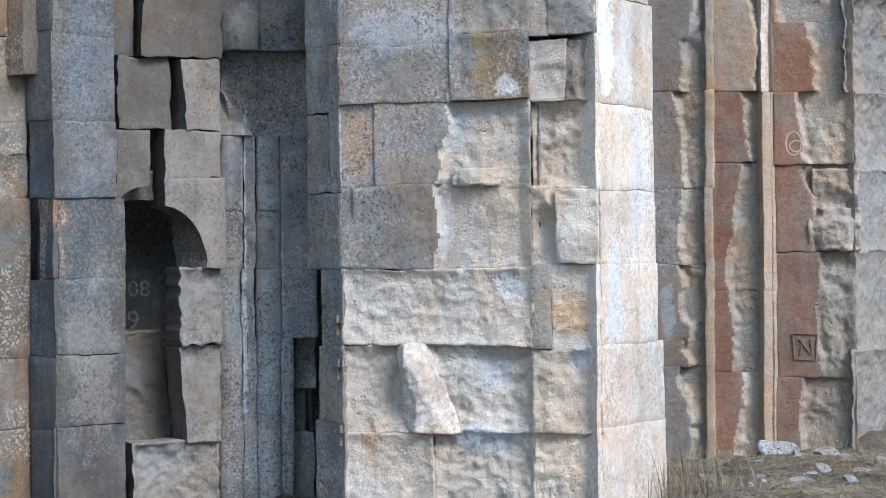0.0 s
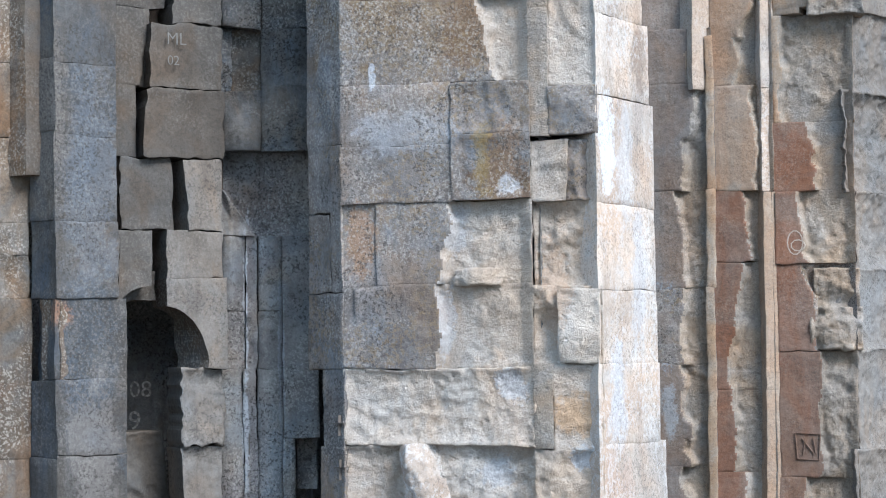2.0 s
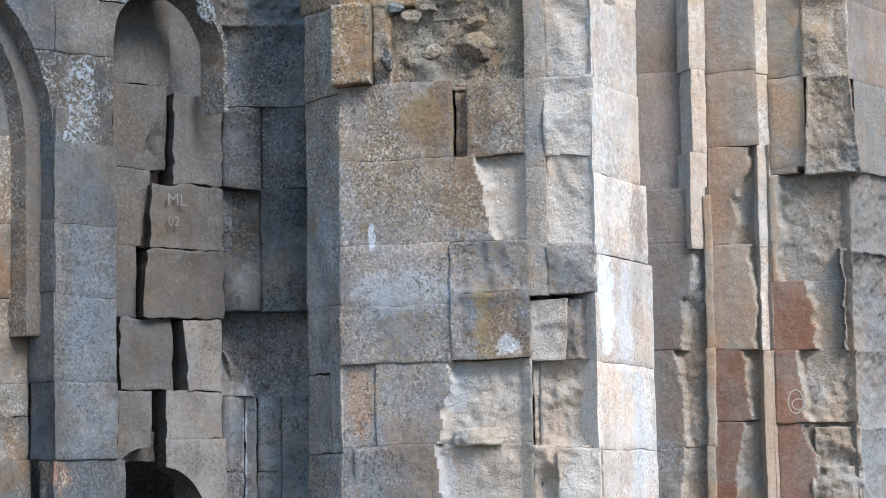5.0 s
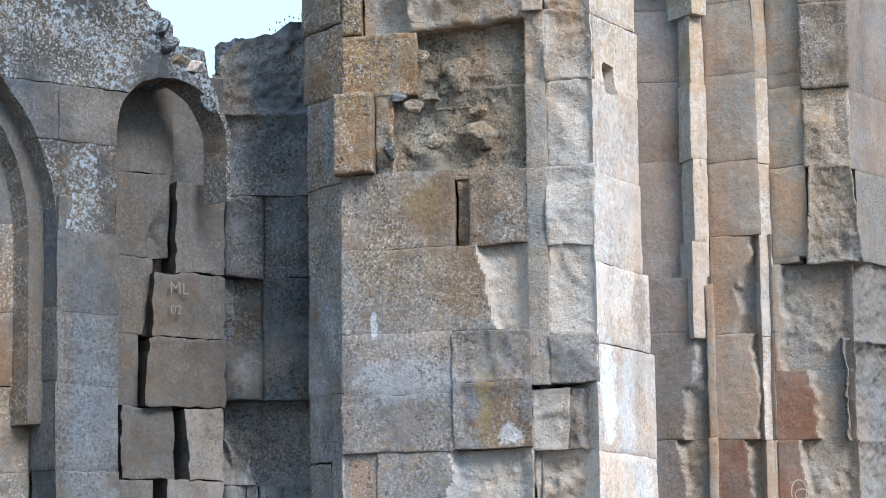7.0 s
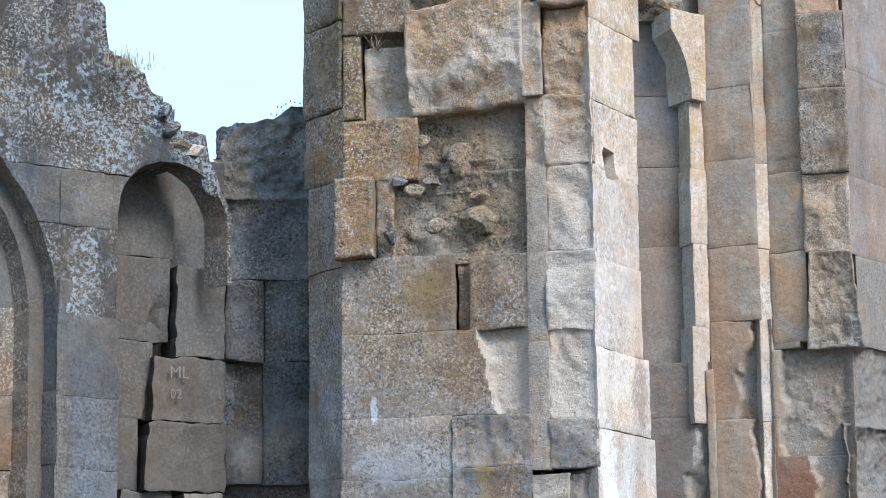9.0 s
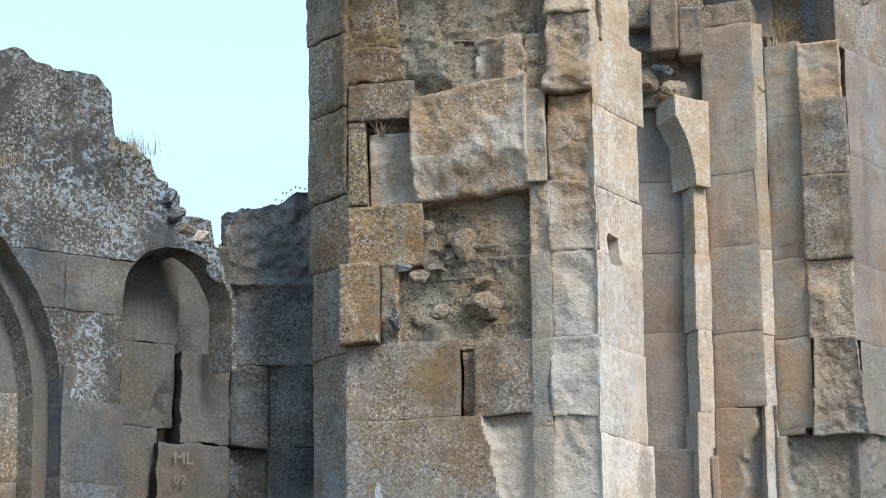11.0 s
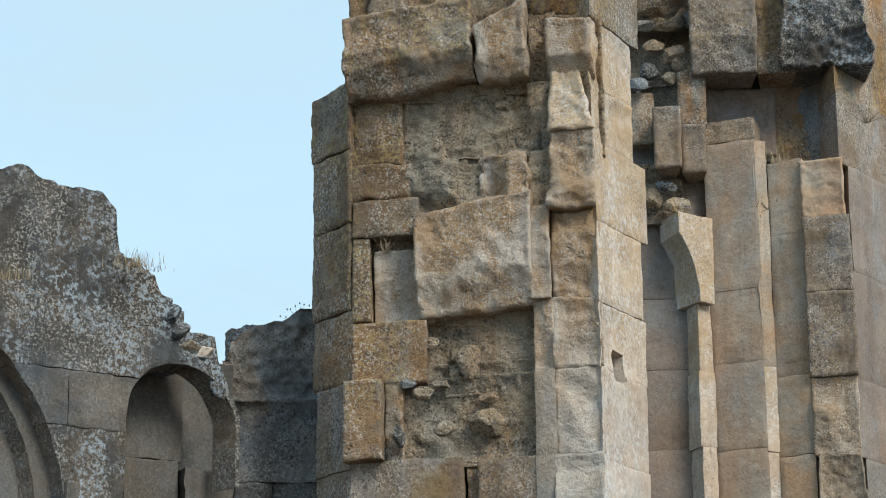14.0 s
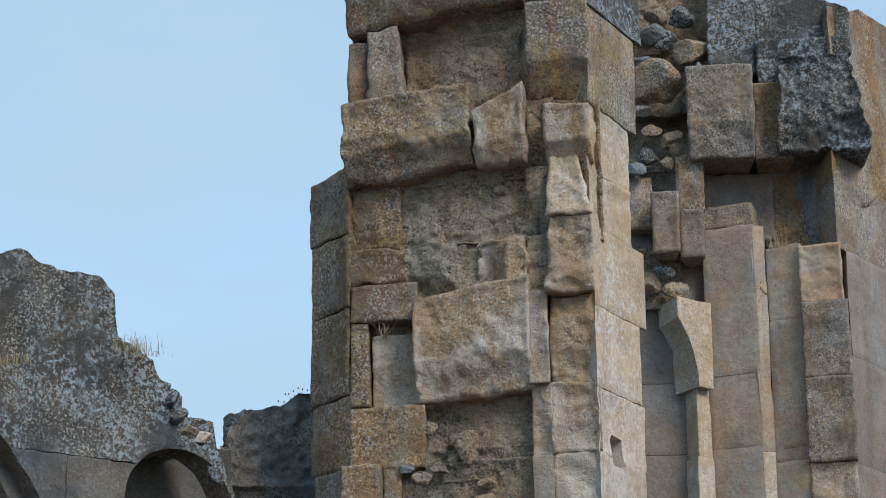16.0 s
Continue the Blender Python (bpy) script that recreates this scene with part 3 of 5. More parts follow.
stone(pier, PB, 0.000, 0.660, 2.331, 2.662, GREY, rough=.15, out=.02)
stone(pier, PB, 0.660, 1.121, 2.338, 2.715, GREY, rough=.3, out=.04, dip=.01)
stone(pier, PB, 0.000, 0.660, 2.662, 3.017, GREY, rough=.12)
stone(pier, PB, 0.660, 1.121, 2.715, 3.006, GREY, rough=.35, out=.03)
stone(pier, PB, 0.000, 1.121, 3.010, 3.504, GREY, rough=.15, loss=("right", 0.80, 0.74, BUFF))
stone(pier, PB, 0.000, 0.684, 3.504, 3.949, GREY, rough=.15)
stone(pier, PB, 0.684, 0.768, 3.489, 3.938, GREY, rough=.4, out=-.06)
stone(pier, PB, 0.768, 1.121, 3.501, 3.929, GREY, rough=.3, out=.01)
stone(pier, PB, -0.022, 0.216, 3.948, 4.418, RUST, rough=.2, out=.08, depth=.5, worn=.006)
stone(pier, PB, 0.216, 0.316, 3.949, 4.415, RUST, rough=.5, out=.0)
stone(pier, PB, 0.316, 1.121, 3.929, 4.402, RUBBLE, rough=.8, out=-.03)
stone(pier, PB, 0.008, 0.463, 4.402, 4.777, RUST, rough=.2, out=.0, worn=.006)
stone(pier, PB, 0.463, 1.121, 4.339, 4.789, RUBBLE, rough=.75, out=-.07)
stone(pier, PB, 0.013, 0.135, 4.782, 5.291, RUST, rough=.15, lean=(0.000, -0.014), worn=.006)
stone(pier, PB, 0.135, 0.495, 4.777, 5.215, BUFF, rough=.5, out=-.04, worn=.006)
stone(pier, PB, 0.015, 0.429, 5.291, 5.525, RUST, rough=.3, out=.02, worn=.006)
stone(pier, PB, 0.429, 1.121, 4.789, 5.387, BUFF, rough=.6, out=.12, dip=.10, tilt=(0.027, 0.085), depth=.5, worn=.016)
stone(pier, PB, -0.010, 0.300, 5.761, 6.162, RUST, rough=.4, out=-.06, worn=.016)
stone(pier, PB, -0.023, 0.373, 5.525, 5.761, RUST, rough=.3, out=.0, worn=.02, chip=.03)
stone(pier, PB, 0.280, 1.121, 5.750, 6.190, RUBBLE, rough=1.3, out=.03, slope=.1, dive=(.06,.05,0,.06), worn=.0)
stone(pier, PB, 0.373, 0.800, 5.384, 5.779, RUBBLE, rough=1.0, out=.02, worn=.0)
stone(pier, PB, 0.800, 1.121, 5.387, 5.743, BUFF, rough=1.0, out=.03, worn=.022, chip=.03)
stone(pier, PA, -0.057, 0.371, 5.864, 6.276, RUST, rough=.3, tilt=(-0.000, 0.022), out=.02, taper=.2, chip=.025, worn=.012)
stone(pier, PB, -0.010, 0.790, 6.120, 6.640, RUST, rough=.5, out=.17, dip=.13, tilt=(0.110, 0.066), depth=.6, worn=.022, chip=.03)
stone(pier, PB, 0.799, 1.121, 6.190, 6.527, BUFF, rough=.6, out=.14, dip=.1, tilt=(0.014, 0.162), depth=.5, worn=.022, chip=.03)
stone(pier, PB, -0.010, 0.122, 6.640, 7.100, RUST, rough=.3, out=.03, depth=.3, worn=.02, chip=.02)
stone(pier, PB, 0.122, 0.372, 6.640, 7.133, GREY, rough=.25, out=.08, depth=.3, lean=(0.007, -0.043), tilt=(0.037, 0.030), worn=.022, chip=.03)
stone(pier, PA, 0.270, 0.371, 6.640, 7.155, RUST, rough=.25, lean=(0.050, 0.025), out=-.05, taper=.2, chip=.05, worn=.025)
stone(pier, PB, 0.359, 1.028, 6.597, 7.078, RUBBLE, rough=.8, out=-.09, worn=.0)
stone(pier, PB, 0.000, 1.121, 7.133, 7.780, RUST, rough=.3, out=.2, dip=.14, tilt=(0.115, -0.000), depth=.7, worn=.022, chip=.03)
stone(pier, PC, 0.000, 0.117, 5.184, 5.718, RUBBLE, rough=.7, out=.0)
stone(pier, PC, 0.000, 0.117, 5.718, 6.162, RUBBLE, rough=.7, out=-.04)
stone(pier, PC, 0.000, 0.117, 6.162, 7.148, RUBBLE, rough=.7, out=-.04)
stone(pier, PD, 0.000, 0.284, 5.725, 6.575, RUBBLE, rough=.8, out=-.06)
stone(pier, PF, 0.000, 0.395, -0.277, 0.456, BUFF, rough=.8, taper=.2)
stone(pier, PF, 0.000, 0.395, 0.456, 0.924, BUFF, rough=.7, taper=.2)
stone(pier, PC, 0.000, 0.117, 0.931, 1.402, DRAB, rough=.08, taper=.2)
stone(pier, PF, 0.113, 0.395, 0.924, 1.395, BUFF, rough=.5, taper=.2)
stone(pier, PF, 0.150, 0.395, 1.412, 1.826, BUFF, rough=.45, out=.035, dip=.03, tilt=(-0.020, 0.000), taper=.2)
stone(pier, PF, 0.000, 0.395, 1.395, 1.836, BUFF, rough=.7, out=.0, taper=.2)
stone(pier, PF, 0.000, 0.395, 1.836, 2.318, BUFF, rough=.9, out=-.03, taper=.2)
stone(pier, PF, 0.197, 0.395, 2.318, 2.659, GREY, rough=.6, out=-.02, lean=(-0.013, -0.052), taper=.2)
stone(pier, PF, 0.000, 0.197, 2.318, 2.666, BUFF, rough=.4, out=-.01, lean=(0.000, 0.020), taper=.2)
stone(pier, PC, 0.000, 0.117, 2.692, 3.405, DRAB, rough=.08, taper=.2)
stone(pier, PC, 0.000, 0.117, 3.405, 3.921, DRAB, rough=.08, taper=.2)
stone(pier, PC, 0.000, 0.117, 3.921, 4.412, DRAB, rough=.08, taper=.2)
stone(pier, PC, 0.000, 0.117, 4.412, 4.841, BUFF, rough=.4, taper=.2)
stone(pier, PD, 0.000, 0.284, 2.692, 2.968, GREY, rough=.4, out=.01, taper=.2)
stone(pier, PD, 0.000, 0.284, 2.968, 3.467, BUFF, rough=.4, taper=.2)
stone(pier, PD, 0.000, 0.284, 3.467, 3.922, BUFF, rough=.4, out=.02, taper=.2)
stone(pier, PD, 0.000, 0.284, 3.922, 4.425, BUFF, rough=.4, out=.0, taper=.2, worn=.015)
stone(pier, PD, 0.000, 0.284, 4.425, 4.841, BUFF, rough=.6, out=.02, taper=.2, worn=.015)
stone(pier, PD, 0.000, 0.284, 4.841, 5.355, BUFF, rough=.7, out=.0, taper=.2, worn=.015)
stone(pier, PC, 0.000, 0.117, 4.841, 5.386, BUFF, rough=.4, out=.06, taper=.2)
stone(pier, PD, 0.000, 0.284, 5.355, 5.831, BUFF, rough=.9, out=.10, lean=(0.020, 0.000), taper=.2, worn=.022, chip=.015)
stone(pier, PD, 0.000, 0.284, 5.831, 6.253, PALE, rough=.4, out=.11, lean=(0.020, -0.102), slope=.08, taper=.2, worn=.022, chip=.015)
stone(pier, PD, 0.000, 0.284, 6.166, 6.545, BUFF, rough=.4, out=.10, dip=.1, tilt=(-0.000, -0.036), depth=.5, taper=.2, worn=.022, chip=.015)
stone(pier, PF, 0.000, 0.395, 6.601, 7.221, RUST, rough=.3, out=.04, dip=.12, depth=.5, taper=.2, worn=.016, chip=.015)
stone(pier, PD, 0.000, 0.284, 7.166, 7.710, RUST, rough=.25, out=.02, depth=.5, taper=.2, worn=.016, chip=.015)
stone(pier, PE, 0.000, 0.917, -0.269, 0.485, PALE, rough=.1, taper=.2)
stone(pier, PE, 0.000, 0.902, 0.485, 0.946, PALE, rough=.1, taper=.2)
stone(pier, PE, 0.000, 0.817, 0.946, 1.395, PALE, rough=.12, taper=.2)
stone(pier, PE, 0.000, 0.798, 1.395, 1.820, PALE, rough=.15, taper=.2)
stone(pier, PE, 0.000, 0.787, 1.820, 2.299, PALE, rough=.12, taper=.2)
stone(pier, PE, 0.000, 0.800, 2.301, 2.909, PALE, rough=.08, taper=.2)
stone(pier, PE, 0.000, 0.737, 2.909, 3.370, PALE, rough=.12, chip=.012, taper=.2)
stone(pier, PE, 0.000, 0.646, 3.370, 3.881, PALE, rough=.08, taper=.2)
stone(pier, PE, 0.000, 0.644, 3.881, 4.408, PALE, rough=.15, cuts=[hole_cut(0.170, 0.335, 4.365, 4.545)], taper=.2)
stone(pier, PE, 0.000, 0.667, 4.408, 4.804, PALE, rough=.2, cuts=[hole_cut(0.170, 0.335, 4.365, 4.545)], taper=.2)
stone(pier, PE, 0.000, 0.632, 4.804, 5.292, PALE, rough=.12, taper=.2)
stone(pier, PE, 0.000, 0.719, 5.292, 5.776, PALE, rough=.12, taper=.2)
stone(pier, PE, 0.000, 0.569, 5.776, 6.128, PALE, rough=.2, taper=.2)
stone(pier, PE, 0.000, 0.574, 6.128, 6.536, PALE, rough=.25, taper=.2)
stone(pier, PE, 0.000, 0.676, 6.536, 7.160, RUST, rough=.1, taper=.2)
stone(pier, PE, 0.000, 0.777, 7.160, 7.699, LICHENED, rough=.3, out=.02, taper=.2)

# ---- the stones of the west wall and its niche ----
stone(west, LA, 0.412, 1.055, -0.225, 0.496, DIMMED, rough=.08)
stone(west, LA, 0.419, 1.055, 0.496, 0.904, DIMMED, rough=.08)
stone(west, LA, 0.426, 1.055, 0.904, 1.809, DIMMED, rough=.12)
stone(west, LA, 0.433, 1.055, 1.809, 2.060, DIMMED, rough=.5)
stone(west, LA, 0.435, 1.055, 2.060, 2.249, DIMMED, rough=.3)
stone(west, LA, 0.439, 1.055, 2.249, 2.733, DIMMED, rough=.15)
stone(west, LA, 0.419, 1.055, 2.733, 3.153, DIMMED, rough=.12)
stone(west, LA, 0.415, 1.055, 3.153, 3.665, DIMMED, rough=.1)
stone(west, LA, 0.410, 1.055, 3.665, 4.131, SHADED, rough=.1)
stone(west, LA, 0.365, 1.055, 4.131, 4.916, SHADED, rough=.1)
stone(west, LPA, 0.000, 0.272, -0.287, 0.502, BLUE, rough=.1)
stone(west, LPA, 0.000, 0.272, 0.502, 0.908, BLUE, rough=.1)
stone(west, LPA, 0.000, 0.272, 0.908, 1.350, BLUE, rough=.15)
stone(west, LPA, 0.072, 0.272, 1.350, 1.813, DIMMED, rough=.3, out=-.02)
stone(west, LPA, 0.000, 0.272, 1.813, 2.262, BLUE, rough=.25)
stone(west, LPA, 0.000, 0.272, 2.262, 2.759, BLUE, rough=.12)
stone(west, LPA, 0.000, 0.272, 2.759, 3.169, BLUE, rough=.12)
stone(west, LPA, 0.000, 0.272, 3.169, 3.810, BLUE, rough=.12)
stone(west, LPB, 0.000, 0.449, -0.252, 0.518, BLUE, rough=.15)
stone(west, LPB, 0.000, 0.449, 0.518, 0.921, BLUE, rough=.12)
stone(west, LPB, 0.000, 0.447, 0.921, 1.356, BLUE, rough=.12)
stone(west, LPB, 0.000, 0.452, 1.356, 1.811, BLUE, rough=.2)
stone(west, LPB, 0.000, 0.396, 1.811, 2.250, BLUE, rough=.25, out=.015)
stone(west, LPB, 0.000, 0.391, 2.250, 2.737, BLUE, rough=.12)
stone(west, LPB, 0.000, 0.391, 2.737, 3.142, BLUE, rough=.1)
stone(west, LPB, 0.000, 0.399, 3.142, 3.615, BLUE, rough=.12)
stone(west, LW, 0.312, 1.416, 3.605, 4.134, LICHENED, rough=.18, cuts=[arch_cut(-0.348, 3.552, 1.394, 0.978), arch_cut(1.773, 4.214, 0.368, 1.023)], reveal=DIMMED, name="arch_stone")
stone(west, LW, 0.300, 1.041, 4.136, 4.469, BLUE, rough=.15, cuts=[arch_cut(-0.348, 3.552, 1.394, 0.978)], reveal=DIMMED, name="arch_stone")
stone(west, LW, 1.041, 1.600, 4.134, 4.469, BLUE, rough=.18, cuts=[arch_cut(-0.348, 3.552, 1.394, 0.978), arch_cut(1.773, 4.214, 0.368, 1.023)], reveal=DIMMED, name="arch_stone")
stone(west, LW, 0.289, 0.866, 4.469, 4.910, LICHENED, rough=.2, cuts=[arch_cut(-0.348, 3.552, 1.394, 0.978)], reveal=DIMMED, name="arch_stone")
stone(west, LW, 0.866, 1.495, 4.469, 4.843, LICHENED, rough=.2)
stone(west, LW, 1.495, 2.167, 3.875, 4.787, LICHENED, rough=.25, cuts=[WEST_TOP, arch_cut(1.773, 4.214, 0.368, 1.023)], depth=.22, reveal=DIMMED, name="arch_stone")
stone(west, LW, 0.279, 1.035, 4.843, 5.285, LICHENED, rough=.25)
stone(west, LW, 1.035, 1.697, 4.787, 5.179, LICHENED, rough=.25, cuts=[WEST_TOP])
stone(west, LW, 0.268, 1.375, 5.179, 5.766, LICHENED, rough=.5, cuts=[WEST_TOP], depth=.6)
stone(west, LW, 0.316, 1.116, 2.513, 4.978, SHADED, rough=.12, out=-.14, depth=.15, cuts=[arch_cut(-0.453, 3.544, 1.381, 0.983)], reveal=DIMMED, name="arch_stone")
stone(west, LW, 1.628, 1.801, 4.686, 4.925, LICHENED, rough=.9, out=-.05, depth=.35, worn=.016)
stone(west, LW, 1.729, 1.917, 4.595, 4.807, LICHENED, rough=.9, out=-.05, depth=.35, worn=.016)
stone(west, LN, -0.014, 0.388, 4.072, 4.700, SHADED, rough=.1, chip=.02, out=-.02)
stone(west, LN, 0.343, 0.767, 4.034, 4.740, SHADED, rough=.25, out=-.08)
stone(west, LN, -0.005, 0.352, 3.566, 4.072, SHADED, rough=.1, loss=("right", 0.61, 0.83, SHADED))
stone(west, LN, 0.002, 0.249, 3.097, 3.566, SHADED, rough=.1, loss=("right", 0.62, 0.87, SHADED))
stone(west, LN, 0.352, 0.685, 3.468, 4.034, SHADED, rough=.25, out=.10, chip=.03, lean=(0.000, 0.000))
stone(west, LN, 0.197, 0.684, 3.081, 3.468, SHADED, rough=.2, out=.10, chip=.03, lean=(0.000, 0.000))
stone(west, LN, 0.144, 0.690, 2.659, 3.081, SHADED, rough=.2, out=.11, chip=.03, lean=(0.011, 0.000))
stone(west, LN, 0.009, 0.144, 2.669, 3.097, SHADED, rough=.08)
stone(west, LN, 0.009, 0.366, 2.226, 2.669, SHADED, rough=.15, out=.06, chip=.03)
stone(west, LN, 0.448, 0.675, 2.231, 2.659, LIME, rough=.15, out=.10, chip=.03, lean=(-0.038, 0.000))
stone(west, LN, 0.009, 0.224, 1.767, 2.226, SHADED, rough=.2, out=.05, cuts=[arch_cut(0.253, 1.740, 0.252, 0.662)], reveal=DIMMED, name="arch_stone")
stone(west, LN, 0.302, 0.681, 1.944, 2.231, LIME, rough=.15, out=.08, chip=.03)
stone(west, LN, 0.304, 0.701, 1.393, 1.944, LIME, rough=.12, out=.08, cuts=[arch_cut(0.240, 1.395, 0.336, 1.161)], reveal=DIMMED, name="arch_stone")
stone(west, LN, 0.085, 0.304, 1.725, 1.992, SHADED, rough=.6, out=-.06, cuts=[arch_cut(0.229, 1.657, 0.260, 0.646)], reveal=DIMMED, name="arch_stone")
stone(west, LN, 0.423, 0.695, 0.933, 1.393, LIME, rough=.6, out=.06, chip=.03, lean=(0.000, 0.000))
stone(west, LN, 0.454, 0.689, 0.353, 0.933, LIME, rough=.4, out=.04, lean=(-0.038, 0.000))
stone(west, LN, 0.217, 0.526, 0.357, 1.019, SHADED, rough=.7, out=-.3, lean=(-0.060, -0.060))
stone(west, LN, 0.007, 0.356, 0.364, 0.691, SHADED, rough=.5, out=-.42)
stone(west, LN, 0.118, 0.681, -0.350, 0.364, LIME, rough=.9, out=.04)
stone(west, LN, -0.000, 0.118, -0.342, 0.158, SHADED, rough=.3, out=-.1)
stone(west, LH, 0.056, 0.769, 1.386, 1.894, DARK, rough=.2)
stone(west, LH, 0.050, 0.763, 0.805, 1.386, DARK, rough=.15)
stone(west, LH, 0.044, 0.757, 0.224, 0.805, DARK, rough=.2)

# ---- the stones of the back wall ----
stone(back_wall, LB, 0.040, 0.194, 1.755, 2.205, HALF, rough=.2, bulge=.05, name="half_shaft")
stone(back_wall, LB, 0.035, 0.195, 1.389, 1.755, HALF, rough=.2, bulge=.05, name="half_shaft")
stone(back_wall, LB, 0.029, 0.181, 0.657, 1.389, HALF, rough=.2, bulge=.05, name="half_shaft")
stone(back_wall, LB, 0.020, 0.181, -0.412, 0.657, HALF, rough=.2, bulge=.05, name="half_shaft")
stone(back_wall, LB, 0.195, 0.268, 1.387, 2.207, HALF, rough=.4, out=.03)
stone(back_wall, LB, 0.181, 0.258, -0.415, 1.387, HALF, rough=.4, out=.03)
stone(back_wall, LB, 0.270, 0.427, 1.752, 2.208, HALF, rough=.2, bulge=.05, name="half_shaft")
stone(back_wall, LB, 0.268, 0.424, 1.386, 1.752, HALF, rough=.2, bulge=.05, name="half_shaft")
stone(back_wall, LB, 0.265, 0.424, 0.964, 1.386, HALF, rough=.2, bulge=.05, name="half_shaft")
stone(back_wall, LB, 0.258, 0.414, -0.417, 0.964, HALF, rough=.2, bulge=.05, name="half_shaft")
stone(back_wall, LB, 0.424, 0.640, 1.384, 2.208, HALF, rough=.2, bulge=.02)
stone(back_wall, LB, 0.424, 0.640, 0.962, 1.384, HALF, rough=.2, bulge=.02)
stone(back_wall, LB, 0.414, 0.495, -0.421, 0.962, HALF, rough=.2, bulge=.02)
stone(back_wall, LB, 0.507, 0.631, 0.649, 0.978, HALF, rough=.4, out=-.15)
stone(back_wall, LB, 0.495, 0.621, -0.423, 0.373, HALF, rough=.4, out=-.15)
stone(back_wall, LB, -0.040, 0.110, 2.700, 4.330, DARK, rough=.6, out=-.1)
stone(back_wall, LB, 0.021, 0.640, 2.208, 2.731, HALF, rough=.9, out=-.1)
stone(back_wall, LB, 0.040, 0.261, 2.207, 2.486, HALF, rough=.4, out=.05, lean=(-0.014, -0.189))
stone(back_wall, LB, 0.060, 0.300, 2.731, 3.097, DARK, rough=.3, bulge=.04, name="half_shaft")
stone(back_wall, LB, 0.300, 0.640, 2.731, 3.120, DARK, rough=.3, bulge=.05, dip=.03, name="half_shaft")
stone(back_wall, LB, 0.120, 0.300, 3.097, 3.481, DIMMED, rough=.5, out=-.06)
stone(back_wall, LB, 0.300, 0.640, 3.120, 3.481, DARK, rough=.34, bulge=.05, name="half_shaft")
stone(back_wall, LB, 0.040, 0.125, 2.900, 3.481, DARK, rough=.7, out=-.08)
stone(back_wall, LB, 0.090, 0.334, 3.433, 3.492, DARK, rough=.4, out=-.1)
stone(back_wall, LB, 0.064, 0.310, 3.500, 3.998, DARK, rough=.34, out=.02, bulge=.03, tilt=(-0.030, 0.000), name="half_shaft")
stone(back_wall, LB, 0.310, 0.640, 3.481, 3.998, DARK, rough=.34, bulge=.05, name="half_shaft")
stone(back_wall, LB, -0.010, 0.640, 3.998, 4.319, DARK, rough=.2, out=.04)
stone(back_wall, LB, -0.020, 0.700, 4.319, 4.528, DARK, rough=.9, out=-.02)
stone(back_wall, LB, -0.009, 0.700, 4.528, 5.170, DARK, rough=1.2, out=.0, cuts=[BACK_TOP], depth=.5)

# ---- the stones of the east wall ----
stone(east, RN, 0.456, 0.523, -0.380, 1.925, OCHRE, rough=.1, out=-.006, depth=.1, chip=.015)
stone(east, RN, 0.466, 0.533, 1.924, 2.631, OCHRE, rough=.1, out=-.006, depth=.1, chip=.015)
stone(east, RN, 0.472, 0.540, 2.626, 3.752, OCHRE, rough=.1, out=-.006, depth=.1, chip=.015)
stone(east, RN, 0.027, 0.511, -0.392, 0.635, TAUPE, rough=.15, loss=("right", 0.67, 0.52, DRAB))
stone(east, RN, 0.038, 0.514, 0.635, 1.374, TAUPE, rough=.12, loss=("right", 0.51, 0.51, DRAB))
stone(east, RN, 0.037, 0.513, 1.374, 1.924, GREY, rough=.15, loss=("right", 0.50, 0.50, DRAB))
stone(east, RN, 0.036, 0.516, 1.924, 2.628, TAUPE, rough=.08, loss=("right", 0.50, 0.42, DRAB))
stone(east, RN, -0.073, 0.534, 2.628, 3.410, TAUPE, rough=.08, loss=("right", 0.57, 0.74, DRAB))
stone(east, RN, -0.101, 0.526, 3.410, 3.812, TAUPE, rough=.08, loss=("right", 0.67, 0.72, DRAB))
stone(east, RA, -0.021, 0.559, 3.791, 4.694, TAUPE, rough=.08)
stone(east, RQ, -0.003, 0.452, -0.384, 0.595, RED, rough=.1, loss=("right", 0.35, 0.52, DRAB))
stone(east, RQ, 0.002, 0.453, 0.595, 1.186, RED, rough=.1, loss=("right", 0.41, 0.29, DRAB))
stone(east, RQ, 0.007, 0.454, 1.186, 2.104, RED, rough=.1, loss=("right", 0.29, 0.44, DRAB))
stone(east, RQ, 0.011, 0.458, 2.104, 2.622, RED, rough=.08, loss=("right", 0.60, 0.48, DRAB))
stone(east, RQ, -0.001, 0.468, 2.622, 3.381, BROWN, rough=.08, loss=("right", 0.71, 0.73, DRAB))
stone(east, RQ, 0.020, 0.475, 3.381, 4.102, BROWN, rough=.08, loss=("right", 0.41, 0.71, DRAB))
stone(east, RD, 0.000, 0.110, -0.372, 1.184, BROWN, rough=.1, out=-.004)
stone(east, RD, 0.000, 0.110, 1.184, 2.606, BROWN, rough=.1, out=-.004)
stone(east, RS, 0.004, 0.579, -0.376, 0.555, RED, rough=.1, loss=("right", 0.28, 0.37, DRAB))
stone(east, RS, 0.011, 0.582, 0.555, 1.462, RED, rough=.1, loss=("right", 0.48, 0.54, DRAB))
stone(east, RS, 0.016, 0.583, 1.462, 2.086, RED, rough=.1, loss=("right", 0.48, 0.41, GREY))
stone(east, RS, 0.014, 0.590, 2.086, 2.607, RED, rough=.1, loss=("right", 0.50, 0.22, DRAB), out=.02)
stone(east, RS, -0.000, 0.577, 2.607, 3.099, RED, rough=.08, loss=("right", 0.51, 0.43, DRAB))
